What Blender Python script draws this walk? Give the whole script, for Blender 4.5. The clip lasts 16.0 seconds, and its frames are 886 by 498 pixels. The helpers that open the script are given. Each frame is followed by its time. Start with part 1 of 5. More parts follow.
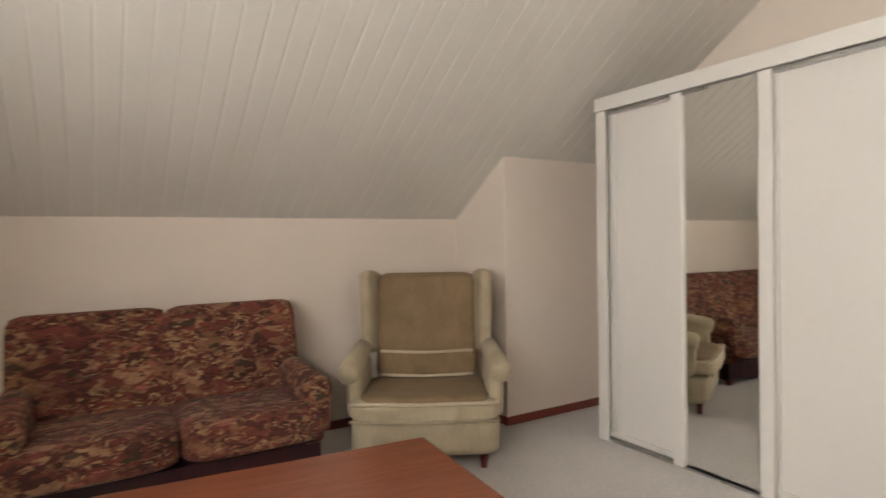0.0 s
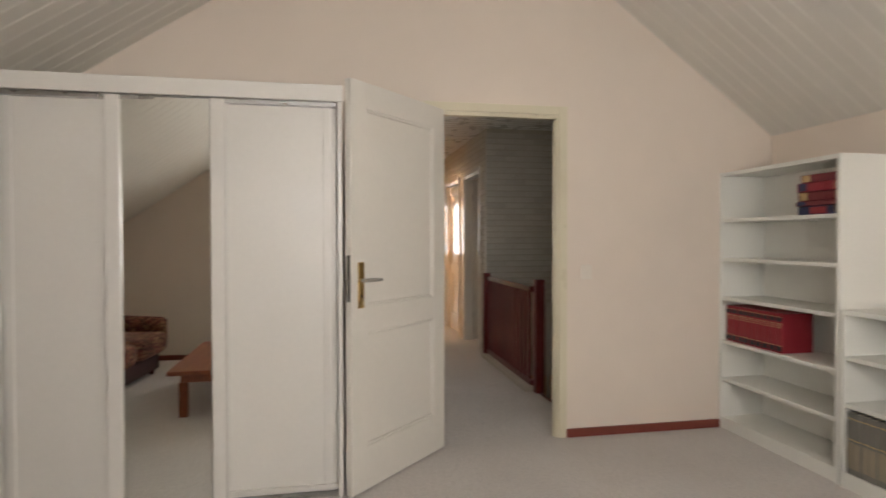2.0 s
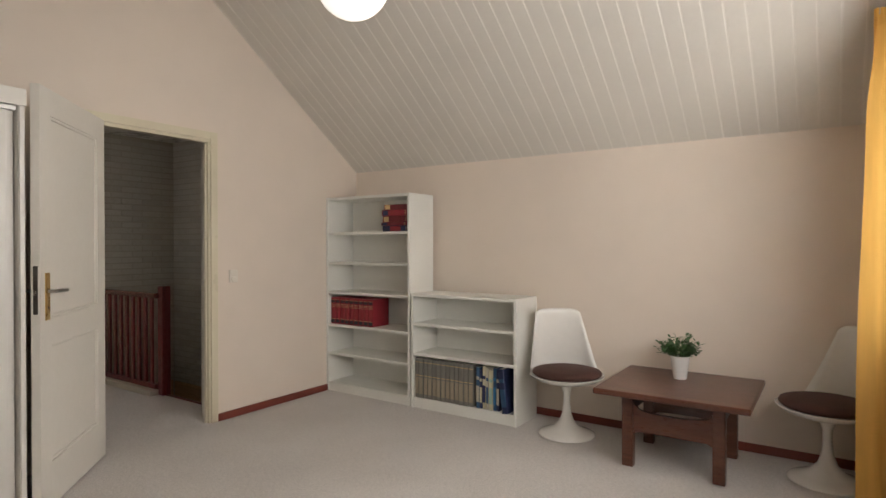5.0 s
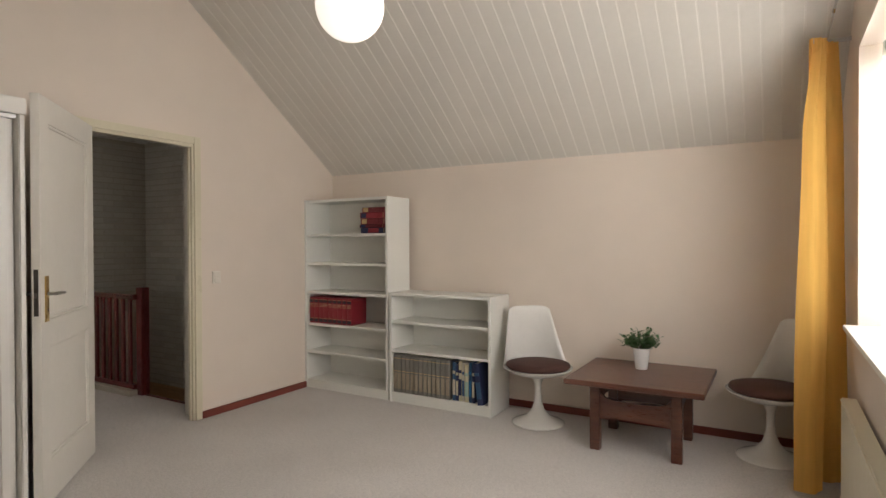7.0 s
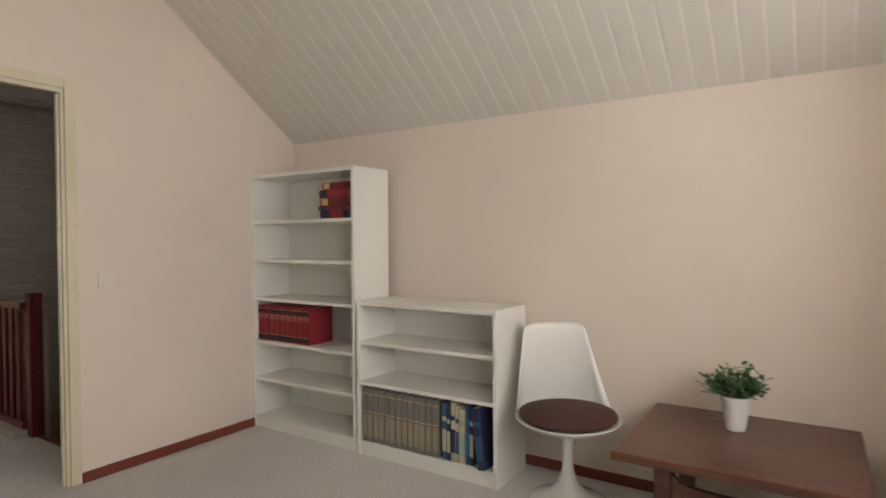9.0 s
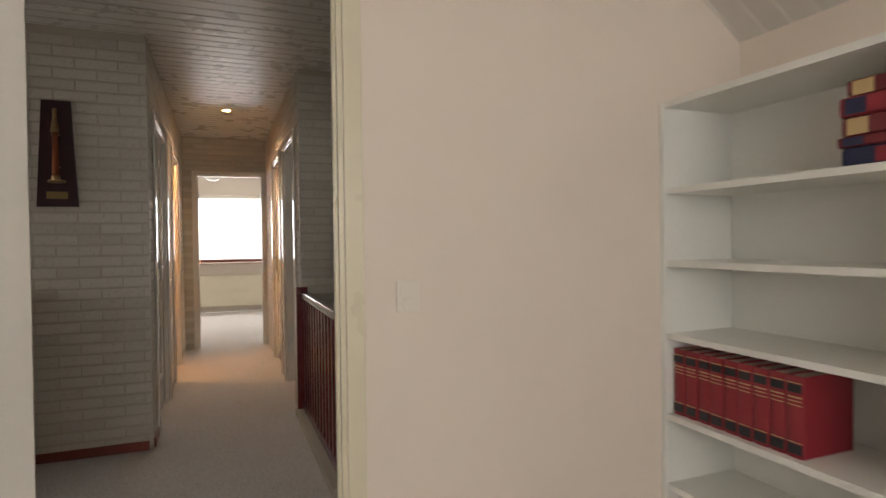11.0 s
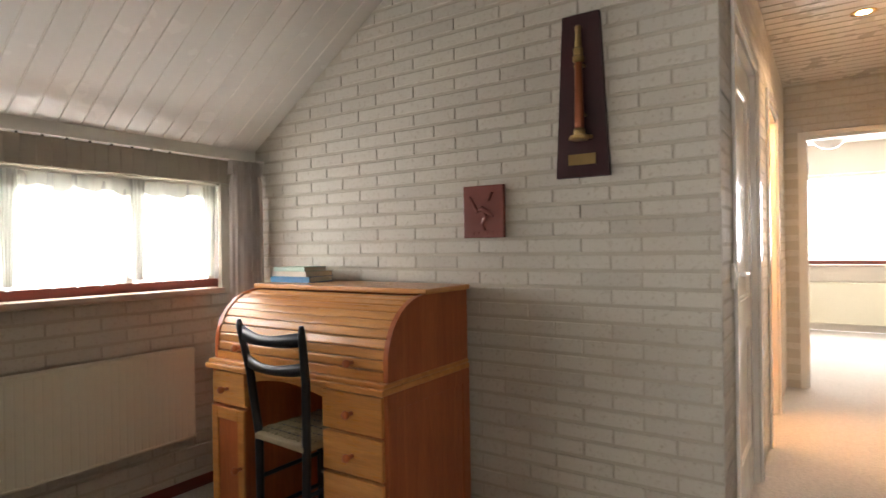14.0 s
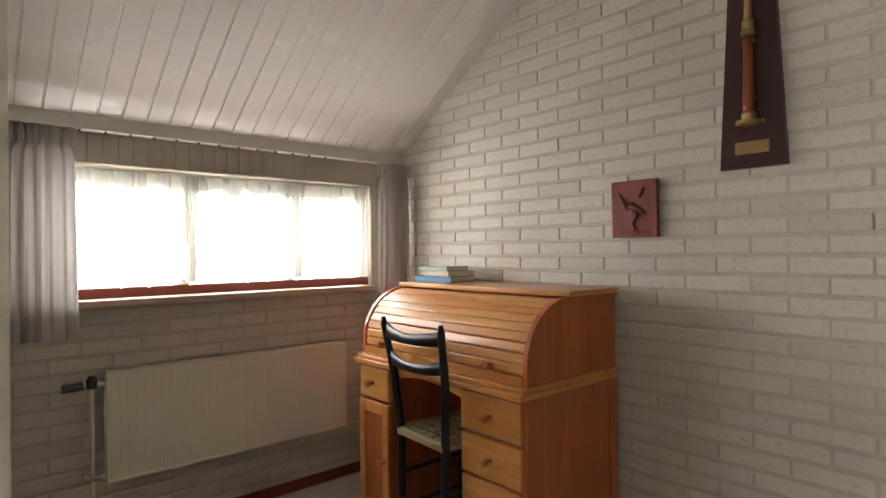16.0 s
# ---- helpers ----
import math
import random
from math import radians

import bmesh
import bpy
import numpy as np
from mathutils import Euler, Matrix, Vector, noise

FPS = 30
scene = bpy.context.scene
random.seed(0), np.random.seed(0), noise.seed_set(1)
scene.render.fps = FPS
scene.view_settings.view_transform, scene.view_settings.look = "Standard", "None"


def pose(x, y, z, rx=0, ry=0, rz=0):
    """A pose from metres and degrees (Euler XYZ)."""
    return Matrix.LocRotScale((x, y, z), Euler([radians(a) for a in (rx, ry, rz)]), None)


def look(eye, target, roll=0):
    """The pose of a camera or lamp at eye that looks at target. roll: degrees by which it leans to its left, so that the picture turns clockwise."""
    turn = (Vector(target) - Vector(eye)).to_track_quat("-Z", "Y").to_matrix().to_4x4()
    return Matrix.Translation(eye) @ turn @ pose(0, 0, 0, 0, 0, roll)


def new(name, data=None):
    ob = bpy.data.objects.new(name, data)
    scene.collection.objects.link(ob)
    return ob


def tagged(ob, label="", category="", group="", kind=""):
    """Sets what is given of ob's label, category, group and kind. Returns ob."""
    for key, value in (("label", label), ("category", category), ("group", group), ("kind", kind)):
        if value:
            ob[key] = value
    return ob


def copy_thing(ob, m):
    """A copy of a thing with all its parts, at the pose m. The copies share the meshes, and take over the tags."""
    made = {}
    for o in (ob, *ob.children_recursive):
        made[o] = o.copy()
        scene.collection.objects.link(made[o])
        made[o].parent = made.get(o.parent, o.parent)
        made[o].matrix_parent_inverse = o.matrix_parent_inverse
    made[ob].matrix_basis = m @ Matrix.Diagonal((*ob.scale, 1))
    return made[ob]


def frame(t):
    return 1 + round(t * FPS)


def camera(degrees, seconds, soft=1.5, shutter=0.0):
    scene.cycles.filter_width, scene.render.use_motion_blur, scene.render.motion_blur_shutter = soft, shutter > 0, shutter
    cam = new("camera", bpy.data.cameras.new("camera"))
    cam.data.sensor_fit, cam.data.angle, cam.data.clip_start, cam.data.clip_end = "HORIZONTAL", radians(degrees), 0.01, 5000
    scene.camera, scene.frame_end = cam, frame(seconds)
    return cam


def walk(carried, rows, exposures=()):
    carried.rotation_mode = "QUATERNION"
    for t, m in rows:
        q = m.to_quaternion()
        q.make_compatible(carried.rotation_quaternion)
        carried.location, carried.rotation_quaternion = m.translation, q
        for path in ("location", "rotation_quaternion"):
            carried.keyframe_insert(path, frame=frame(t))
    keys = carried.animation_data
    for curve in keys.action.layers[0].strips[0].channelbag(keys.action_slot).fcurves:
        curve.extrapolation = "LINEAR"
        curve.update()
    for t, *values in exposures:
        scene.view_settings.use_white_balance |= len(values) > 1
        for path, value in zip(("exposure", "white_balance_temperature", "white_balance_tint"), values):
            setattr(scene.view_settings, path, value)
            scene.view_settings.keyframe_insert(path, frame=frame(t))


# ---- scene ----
cam = camera(75.6, 16.0, soft=1.5, shutter=0.3)
PATH = [
    (0, (-0.191, 0.09, 1.206), (0.859, 1.792, 1.177), -0.9),
    (0.5, (-0.292, 0.342, 1.222), (1.214, 1.657, 1.184), -1.2),
    (1, (-0.38, 0.602, 1.237), (1.438, 1.434, 1.206), -0.7),
    (1.5, (-0.433, 0.82, 1.255), (1.554, 1.042, 1.219), -0.6),
    (2, (-0.465, 0.969, 1.28), (1.501, 0.601, 1.246), -0.1),
    (2.5, (-0.478, 1.017, 1.288), (1.34, 0.185, 1.262), -0.2),
    (3, (-0.518, 1.101, 1.28), (1.149, -0.003, 1.258), -0.2),
    (3.5, (-0.618, 1.297, 1.277), (0.905, 0.001, 1.262), -0.1),
    (4, (-0.659, 1.537, 1.289), (0.734, 0.102, 1.274), 0.0),
    (4.5, (-0.727, 1.832, 1.294), (0.506, 0.258, 1.283), 0.1),
    (6.8, (-0.763, 2.326, 1.326), (0.25, 0.602, 1.308), -0.2),
    (7, (-0.764, 2.318, 1.324), (0.245, 0.591, 1.304), -0.2),
    (7.5, (-0.768, 2.168, 1.31), (0.232, 0.436, 1.284), -0.3),
    (8, (-0.712, 1.796, 1.296), (0.245, 0.04, 1.26), -0.4),
    (8.2, (-0.643, 1.64, 1.291), (0.291, -0.128, 1.247), -0.2),
    (10.3, (0.712, 0.096, 1.245), (2.396, -0.982, 1.214), -0.8),
    (10.5, (0.897, 0.028, 1.235), (2.658, -0.92, 1.2), -0.8),
    (11, (1.349, -0.095, 1.233), (3.211, -0.822, 1.204), -0.7),
    (11.5, (1.788, -0.211, 1.237), (3.723, -0.715, 1.208), -0.8),
    (12, (2.212, -0.21, 1.235), (4.204, -0.392, 1.213), -0.8),
    (12.5, (2.575, -0.188, 1.228), (4.57, -0.051, 1.21), -0.9),
    (13, (2.833, -0.146, 1.212), (4.764, 0.374, 1.198), -0.9),
    (13.5, (3.017, -0.048, 1.21), (4.818, 0.821, 1.199), -0.8),
    (14, (3.119, 0.013, 1.201), (4.779, 1.128, 1.195), -0.9),
    (14.5, (3.18, 0.024, 1.19), (4.703, 1.321, 1.193), -0.8),
    (15, (3.194, 0.034, 1.187), (4.612, 1.444, 1.196), -0.6),
    (15.5, (3.191, 0.038, 1.189), (4.543, 1.512, 1.198), -0.6),
    (16, (3.19, 0.034, 1.192), (4.509, 1.537, 1.2), -0.6),
]
EXPOSURES = [(0.0, 0.25), (1.0, 0.02), (2.5, -0.15), (4.5, -0.2), (7.0, -0.27), (8.0, -0.22), (10.5, -0.17), (11.8, -0.1), (12.3, 0.4), (12.7, 0.85), (13.2, 1.1), (14.0, 1.12), (16.0, 1.2)]
walk(cam, [(t, look(eye, target, roll)) for t, eye, target, roll in PATH], EXPOSURES)

# ---- world and light ----
world = bpy.data.worlds.new("sky")
scene.world = world
world.use_nodes = True
wn = world.node_tree
sky = wn.nodes.new("ShaderNodeTexSky")
sky.sky_type, sky.sun_disc, sky.sun_elevation, sky.sun_rotation = "NISHITA", False, radians(38), radians(-60)
wn.nodes["Background"].inputs["Strength"].default_value = 0.12
wn.links.new(sky.outputs["Color"], wn.nodes["Background"].inputs["Color"])
sun = new("sun", bpy.data.lights.new("sun", "SUN"))
sun.data.energy, sun.data.angle, sun.data.color = 0.8, radians(20), (1.0, 0.95, 0.88)
sun.matrix_basis = look((-6, 3, 6), (0, 0, 0))


def area_lamp(name, eye, target, width, height, watts, colour):
    ob = new(name, bpy.data.lights.new(name, "AREA"))
    d = ob.data
    d.shape, d.size, d.size_y, d.energy, d.color = "RECTANGLE", width, height, watts, colour
    ob.matrix_basis = look(eye, target)
    return ob


SKY_TINT = (0.985, 0.955, 0.955)
area_lamp("sky_light_west", (-1.36, 0.31, 1.575), (0, 0.31, 1.575), 2.66, 1.33, 92, SKY_TINT)
area_lamp("sky_light_north", (4.22, 2.815, 1.28), (4.22, 0, 1.75), 1.50, 0.54, 18, SKY_TINT)
area_lamp("sky_light_east", (12.52, -0.2, 1.5), (0, -0.2, 1.5), 2.6, 1.2, 88, SKY_TINT)
area_lamp("sky_light_south", (7.0, -3.32, 1.5), (7.0, 0, 1.5), 1.4, 1.1, 25, SKY_TINT)

# ---- materials ----


def nodes_of(name):
    m = bpy.data.materials.new(name)
    m.use_nodes = True
    return m, m.node_tree, m.node_tree.nodes["Principled BSDF"]


def link(nt, a, b):
    nt.links.new(a, b)


def coords(nt, scale=(1, 1, 1), rot=(0, 0, 0), kind="Object"):
    tc, mp = nt.nodes.new("ShaderNodeTexCoord"), nt.nodes.new("ShaderNodeMapping")
    mp.inputs["Scale"].default_value = scale
    mp.inputs["Rotation"].default_value = rot
    link(nt, tc.outputs[kind], mp.inputs["Vector"])
    return mp.outputs["Vector"]


def noise_of(nt, vec, scale, detail=4, rough=0.55, dist=0.0):
    n = nt.nodes.new("ShaderNodeTexNoise")
    n.inputs["Scale"].default_value, n.inputs["Detail"].default_value = scale, detail
    n.inputs["Roughness"].default_value, n.inputs["Distortion"].default_value = rough, dist
    if vec is not None:
        link(nt, vec, n.inputs["Vector"])
    return n.outputs["Fac"]


def ramp(nt, fac, stops, mode="LINEAR"):
    r = nt.nodes.new("ShaderNodeValToRGB")
    r.color_ramp.interpolation = mode
    e = r.color_ramp.elements
    while len(e) < len(stops):
        e.new(0.5)
    for el, (p, c) in zip(e, stops):
        el.position, el.color = p, (*c, 1)
    link(nt, fac, r.inputs["Fac"])
    return r.outputs["Color"]


def mixed(nt, fac, a, b, mode="MIX"):
    m = nt.nodes.new("ShaderNodeMix")
    m.data_type, m.blend_type = "RGBA", mode
    for sock, v in ((m.inputs[0], fac), (m.inputs[6], a), (m.inputs[7], b)):
        if isinstance(v, (int, float)):
            sock.default_value = v
        elif isinstance(v, tuple):
            sock.default_value = (*v, 1)
        else:
            link(nt, v, sock)
    return m.outputs[2]


def bumped(nt, bsdf, height, strength, distance=0.002, normal=None):
    b = nt.nodes.new("ShaderNodeBump")
    b.inputs["Strength"].default_value, b.inputs["Distance"].default_value = strength, distance
    link(nt, height, b.inputs["Height"])
    if normal is not None:
        link(nt, normal, b.inputs["Normal"])
    link(nt, b.outputs["Normal"], bsdf.inputs["Normal"])
    return b.outputs["Normal"]


def scaled(c, k):
    return tuple(min(1.0, v * k) for v in c)


def paint(name, colour, rough=0.5, grain=60.0, spread=0.05, bump=0.12, metal=0.0, coat=0.0, blotch=1.6):
    """Paint, plastic or metal: broad blotches, fine grain and a slight relief."""
    m, nt, b = nodes_of(name)
    vec = coords(nt)
    broad = ramp(nt, noise_of(nt, vec, blotch, 3), [(0.3, scaled(colour, 1 - spread)), (0.7, scaled(colour, 1 + spread))])
    fine = ramp(nt, noise_of(nt, vec, grain, 3), [(0.3, (0.975,) * 3), (0.7, (1.0,) * 3)])
    link(nt, mixed(nt, 1.0, broad, fine, "MULTIPLY"), b.inputs["Base Color"])
    rr = ramp(nt, noise_of(nt, vec, 7, 3), [(0.3, (max(0.02, rough - 0.06),) * 3), (0.7, (min(1, rough + 0.06),) * 3)])
    link(nt, rr, b.inputs["Roughness"])
    b.inputs["Metallic"].default_value = metal
    b.inputs["Coat Weight"].default_value = coat
    bumped(nt, b, noise_of(nt, vec, grain * 2.5, 3), bump, 0.001)
    return m


def wood(name, dark, light, rough=0.4, along="x", scale=1.0, coat=0.0, bump=0.15, random_shift=0.0):
    m, nt, b = nodes_of(name)
    stretch = {"x": (0.7, 9, 9), "y": (9, 0.7, 9), "z": (9, 9, 0.7)}[along]
    vec = coords(nt, tuple(v * scale for v in stretch))
    rings = noise_of(nt, vec, 2.2, 6, 0.6, 1.2)
    fibre = noise_of(nt, vec, 22, 4, 0.6)
    colour = ramp(nt, rings, [(0.3, dark), (0.52, tuple((a + c) / 2 for a, c in zip(dark, light))), (0.72, light)])
    fine = ramp(nt, fibre, [(0.3, (0.82,) * 3), (0.65, (1.0,) * 3)])
    colour = mixed(nt, 1.0, colour, fine, "MULTIPLY")
    if random_shift:
        oi = nt.nodes.new("ShaderNodeObjectInfo")
        colour = mixed(nt, 1.0, colour, ramp(nt, oi.outputs["Random"], [(0, (1 - random_shift,) * 3), (1, (1.0,) * 3)]), "MULTIPLY")
    link(nt, colour, b.inputs["Base Color"])
    link(nt, ramp(nt, fibre, [(0.3, (rough + 0.08,) * 3), (0.7, (rough - 0.04,) * 3)]), b.inputs["Roughness"])
    b.inputs["Coat Weight"].default_value = coat
    bumped(nt, b, fibre, bump, 0.0008)
    return m


def carpet_material():
    m, nt, b = nodes_of("carpet")
    vec = coords(nt)
    broad = ramp(nt, noise_of(nt, vec, 1.3, 4), [(0.3, (0.68, 0.635, 0.59)), (0.7, (0.77, 0.725, 0.68))])
    speck = ramp(nt, noise_of(nt, vec, 120, 3, 0.75), [(0.36, (0.74,) * 3), (0.60, (1.0,) * 3)])
    mid = ramp(nt, noise_of(nt, vec, 45, 4, 0.7), [(0.35, (0.86,) * 3), (0.65, (1.0,) * 3)])
    link(nt, mixed(nt, 1.0, mixed(nt, 1.0, broad, speck, "MULTIPLY"), mid, "MULTIPLY"), b.inputs["Base Color"])
    b.inputs["Roughness"].default_value = 0.95
    b.inputs["Sheen Weight"].default_value = 0.15
    bumped(nt, b, noise_of(nt, vec, 190, 2, 0.7), 0.7, 0.006)
    return m


def plaster_material(name, colour):
    m, nt, b = nodes_of(name)
    vec = coords(nt)
    broad = ramp(nt, noise_of(nt, vec, 0.9, 4), [(0.3, scaled(colour, 0.965)), (0.7, scaled(colour, 1.03))])
    scuff = ramp(nt, noise_of(nt, vec, 3.5, 5), [(0.35, (0.985,) * 3), (0.6, (1.0,) * 3)])
    link(nt, mixed(nt, 1.0, broad, scuff, "MULTIPLY"), b.inputs["Base Color"])
    b.inputs["Roughness"].default_value = 0.85
    fine = noise_of(nt, vec, 90, 4)
    bumped(nt, b, fine, 0.25, 0.0015)
    return m


def brick_material(name, light, dark):
    m, nt, b = nodes_of(name)
    oi = nt.nodes.new("ShaderNodeObjectInfo")
    gi = nt.nodes.new("ShaderNodeNewGeometry")
    vec = gi.outputs["Position"]
    one = nt.nodes.new("ShaderNodeMath")
    one.operation = "ADD"
    link(nt, oi.outputs["Random"], one.inputs[0])
    link(nt, gi.outputs["Random Per Island"], one.inputs[1])
    fr = nt.nodes.new("ShaderNodeMath")
    fr.operation = "FRACT"
    link(nt, one.outputs[0], fr.inputs[0])
    base = ramp(nt, fr.outputs[0], [(0.0, dark), (0.35, light), (1.0, scaled(light, 1.05))])
    pits = noise_of(nt, vec, 55, 5, 0.65)
    worn = ramp(nt, pits, [(0.28, (0.78, 0.74, 0.68)), (0.46, (1.0, 1.0, 1.0))])
    link(nt, mixed(nt, 1.0, base, worn, "MULTIPLY"), b.inputs["Base Color"])
    b.inputs["Roughness"].default_value = 0.62
    bumped(nt, b, pits, 0.5, 0.003)
    return m


def floral_material():
    m, nt, b = nodes_of("floral_velour")
    vec = coords(nt, (0.6, 1.0, 1.2))
    warp = nt.nodes.new("ShaderNodeTexNoise")
    warp.inputs["Scale"].default_value, warp.inputs["Detail"].default_value = 14, 6
    link(nt, vec, warp.inputs["Vector"])
    shifted = nt.nodes.new("ShaderNodeVectorMath")
    shifted.operation = "MULTIPLY_ADD"
    shifted.inputs[1].default_value = (0.17, 0.15, 0.15)
    link(nt, warp.outputs["Color"], shifted.inputs[0])
    link(nt, vec, shifted.inputs[2])
    big = nt.nodes.new("ShaderNodeTexVoronoi")
    big.inputs["Scale"].default_value = 27
    link(nt, shifted.outputs[0], big.inputs["Vector"])
    sep = nt.nodes.new("ShaderNodeSeparateColor")
    link(nt, big.outputs["Color"], sep.inputs[0])
    flowers = ramp(nt, sep.outputs[0], [(0.0, (0.12, 0.035, 0.024)), (0.22, (0.25, 0.075, 0.05)), (0.42, (0.34, 0.19, 0.105)),
                                        (0.62, (0.26, 0.075, 0.055)), (0.76, (0.47, 0.31, 0.19)), (0.88, (0.09, 0.06, 0.03)), (0.95, (0.46, 0.19, 0.14))], "CONSTANT")
    small = nt.nodes.new("ShaderNodeTexVoronoi")
    small.inputs["Scale"].default_value = 64
    link(nt, shifted.outputs[0], small.inputs["Vector"])
    sep2 = nt.nodes.new("ShaderNodeSeparateColor")
    link(nt, small.outputs["Color"], sep2.inputs[0])
    leaves = ramp(nt, sep2.outputs[1], [(0.0, (0.10, 0.03, 0.02)), (0.3, (0.28, 0.14, 0.08)), (0.55, (0.24, 0.055, 0.04)), (0.8, (0.50, 0.37, 0.21))], "CONSTANT")
    pick = ramp(nt, noise_of(nt, vec, 11, 3), [(0.47, (0,) * 3), (0.53, (1,) * 3)])
    pat = mixed(nt, pick, flowers, leaves)
    pile = ramp(nt, noise_of(nt, vec, 6, 3), [(0.3, (0.46, 0.36, 0.31)), (0.7, (0.84, 0.70, 0.60))])
    tuft = ramp(nt, noise_of(nt, vec, 75, 4, 0.7), [(0.35, (0.62, 0.58, 0.55)), (0.62, (1.0, 1.0, 1.0))])
    link(nt, mixed(nt, 1.0, mixed(nt, 1.0, pat, pile, "MULTIPLY"), tuft, "MULTIPLY"), b.inputs["Base Color"])
    b.inputs["Roughness"].default_value = 0.9
    b.inputs["Sheen Weight"].default_value = 0.04
    bumped(nt, b, noise_of(nt, vec, 160, 2), 0.5, 0.002)
    return m


def velour_material(name, colour, shade, sheen=0.08):
    m, nt, b = nodes_of(name)
    vec = coords(nt)
    nap = ramp(nt, noise_of(nt, vec, 5, 4, 0.6, 0.6), [(0.3, shade), (0.65, colour)])
    rib = ramp(nt, noise_of(nt, coords(nt, (60, 60, 3)), 3, 2), [(0.35, (0.88,) * 3), (0.65, (1.0,) * 3)])
    link(nt, mixed(nt, 1.0, nap, rib, "MULTIPLY"), b.inputs["Base Color"])
    b.inputs["Roughness"].default_value = 0.85
    b.inputs["Sheen Weight"].default_value = sheen
    b.inputs["Sheen Roughness"].default_value = 0.4
    bumped(nt, b, noise_of(nt, vec, 220, 2), 0.35, 0.0015)
    return m


def cloth_material(name, colour, thin=0.35, weave=260, see=0.0, lift=0.06):
    """Woven curtain cloth that lets some light through; see: share of open weave."""
    m, nt, b = nodes_of(name)
    vec = coords(nt)
    c = ramp(nt, noise_of(nt, coords(nt, (14, 14, 0.7)), 2.5, 3), [(0.3, scaled(colour, 1 - lift)), (0.7, scaled(colour, 1 + lift))])
    link(nt, c, b.inputs["Base Color"])
    b.inputs["Roughness"].default_value = 0.9
    bumped(nt, b, noise_of(nt, vec, weave, 2), 0.3, 0.001)
    tr = nt.nodes.new("ShaderNodeBsdfTranslucent")
    link(nt, c, tr.inputs["Color"])
    mix = nt.nodes.new("ShaderNodeMixShader")
    mix.inputs[0].default_value = thin
    out = nt.nodes["Material Output"]
    link(nt, b.outputs[0], mix.inputs[1])
    link(nt, tr.outputs[0], mix.inputs[2])
    last = mix
    if see:
        hole = nt.nodes.new("ShaderNodeBsdfTransparent")
        last = nt.nodes.new("ShaderNodeMixShader")
        threads = ramp(nt, noise_of(nt, coords(nt, (40, 40, 1.2)), 2, 2), [(0.3, (max(0, see - 0.12),) * 3), (0.7, (min(1, see + 0.12),) * 3)])
        link(nt, threads, last.inputs[0])
        link(nt, mix.outputs[0], last.inputs[1])
        link(nt, hole.outputs[0], last.inputs[2])
    link(nt, last.outputs[0], out.inputs["Surface"])
    return m


def glow_material(name, colour, strength):
    m, nt, b = nodes_of(name)
    b.inputs["Base Color"].default_value = (*colour, 1)
    b.inputs["Emission Color"].default_value = (*colour, 1)
    b.inputs["Emission Strength"].default_value = strength
    return m


def mirror_material():
    m, nt, b = nodes_of("mirror_glass")
    b.inputs["Base Color"].default_value = (0.86, 0.87, 0.84, 1)
    b.inputs["Metallic"].default_value = 1.0
    b.inputs["Roughness"].default_value = 0.012
    return m


def glass_material():
    m, nt, b = nodes_of("window_glass")
    clear, shine = nt.nodes.new("ShaderNodeBsdfTransparent"), nt.nodes.new("ShaderNodeBsdfGlossy")
    shine.inputs["Roughness"].default_value = 0.02
    mix = nt.nodes.new("ShaderNodeMixShader")
    mix.inputs[0].default_value = 0.06
    link(nt, clear.outputs[0], mix.inputs[1])
    link(nt, shine.outputs[0], mix.inputs[2])
    link(nt, mix.outputs[0], nt.nodes["Material Output"].inputs["Surface"])
    return m


CARPET = carpet_material()
WALL = plaster_material("wall_paint", (0.76, 0.665, 0.57))
WALL_END = plaster_material("end_room_paint", (0.78, 0.72, 0.64))
# Orange glow of the side room's warm lamp, put into the wall colour.
LAMPLIT_WALL = plaster_material("lamplit_orange_wall", (0.80, 0.52, 0.22))
BOARD = paint("ceiling_board_paint", (0.70, 0.665, 0.60), 0.42, 30, 0.03, 0.08)
JOINT = paint("ceiling_joint_paint", (0.735, 0.70, 0.635), 0.35, 30, 0.02, 0.03)
BOARD_GLOSS = paint("ceiling_gloss_paint", (0.76, 0.73, 0.68), 0.23, 30, 0.03, 0.02)
HALL_GLOSS = paint("hall_ceiling_gloss", (0.70, 0.67, 0.62), 0.30, 3, 0.02, 0.0)
# Matt groove colour, darker than the boards: shade in the joints is painted in.
JOINT_SHADE = paint("hall_joint_shade", (0.55, 0.51, 0.45), 0.8, 30, 0.03, 0.03)
BRICK = brick_material("painted_brick", (0.575, 0.54, 0.47), (0.525, 0.49, 0.425))
MORTAR = paint("painted_mortar", (0.51, 0.465, 0.38), 0.85, 120, 0.08, 0.6)
WHITE = paint("white_lacquer", (0.72, 0.69, 0.635), 0.34, 40, 0.02, 0.05)
WHITE_DOOR = paint("white_satin_paint", (0.735, 0.70, 0.63), 0.45, 30, 0.02, 0.04)
WHITE_GLOSS = paint("white_gloss_paint", (0.79, 0.76, 0.70), 0.14, 8, 0.02, 0.01)
CREAM = paint("cream_frame_paint", (0.74, 0.69, 0.56), 0.35, 30, 0.04, 0.06)
FRAME_CREAM = paint("yellowed_frame_paint", (0.69, 0.63, 0.47), 0.32, 30, 0.05, 0.08)
SHELF = paint("white_melamine", (0.80, 0.79, 0.73), 0.38, 60, 0.02, 0.05)
RED_BASE = paint("red_brown_paint", (0.20, 0.045, 0.03), 0.4, 40, 0.12, 0.1)
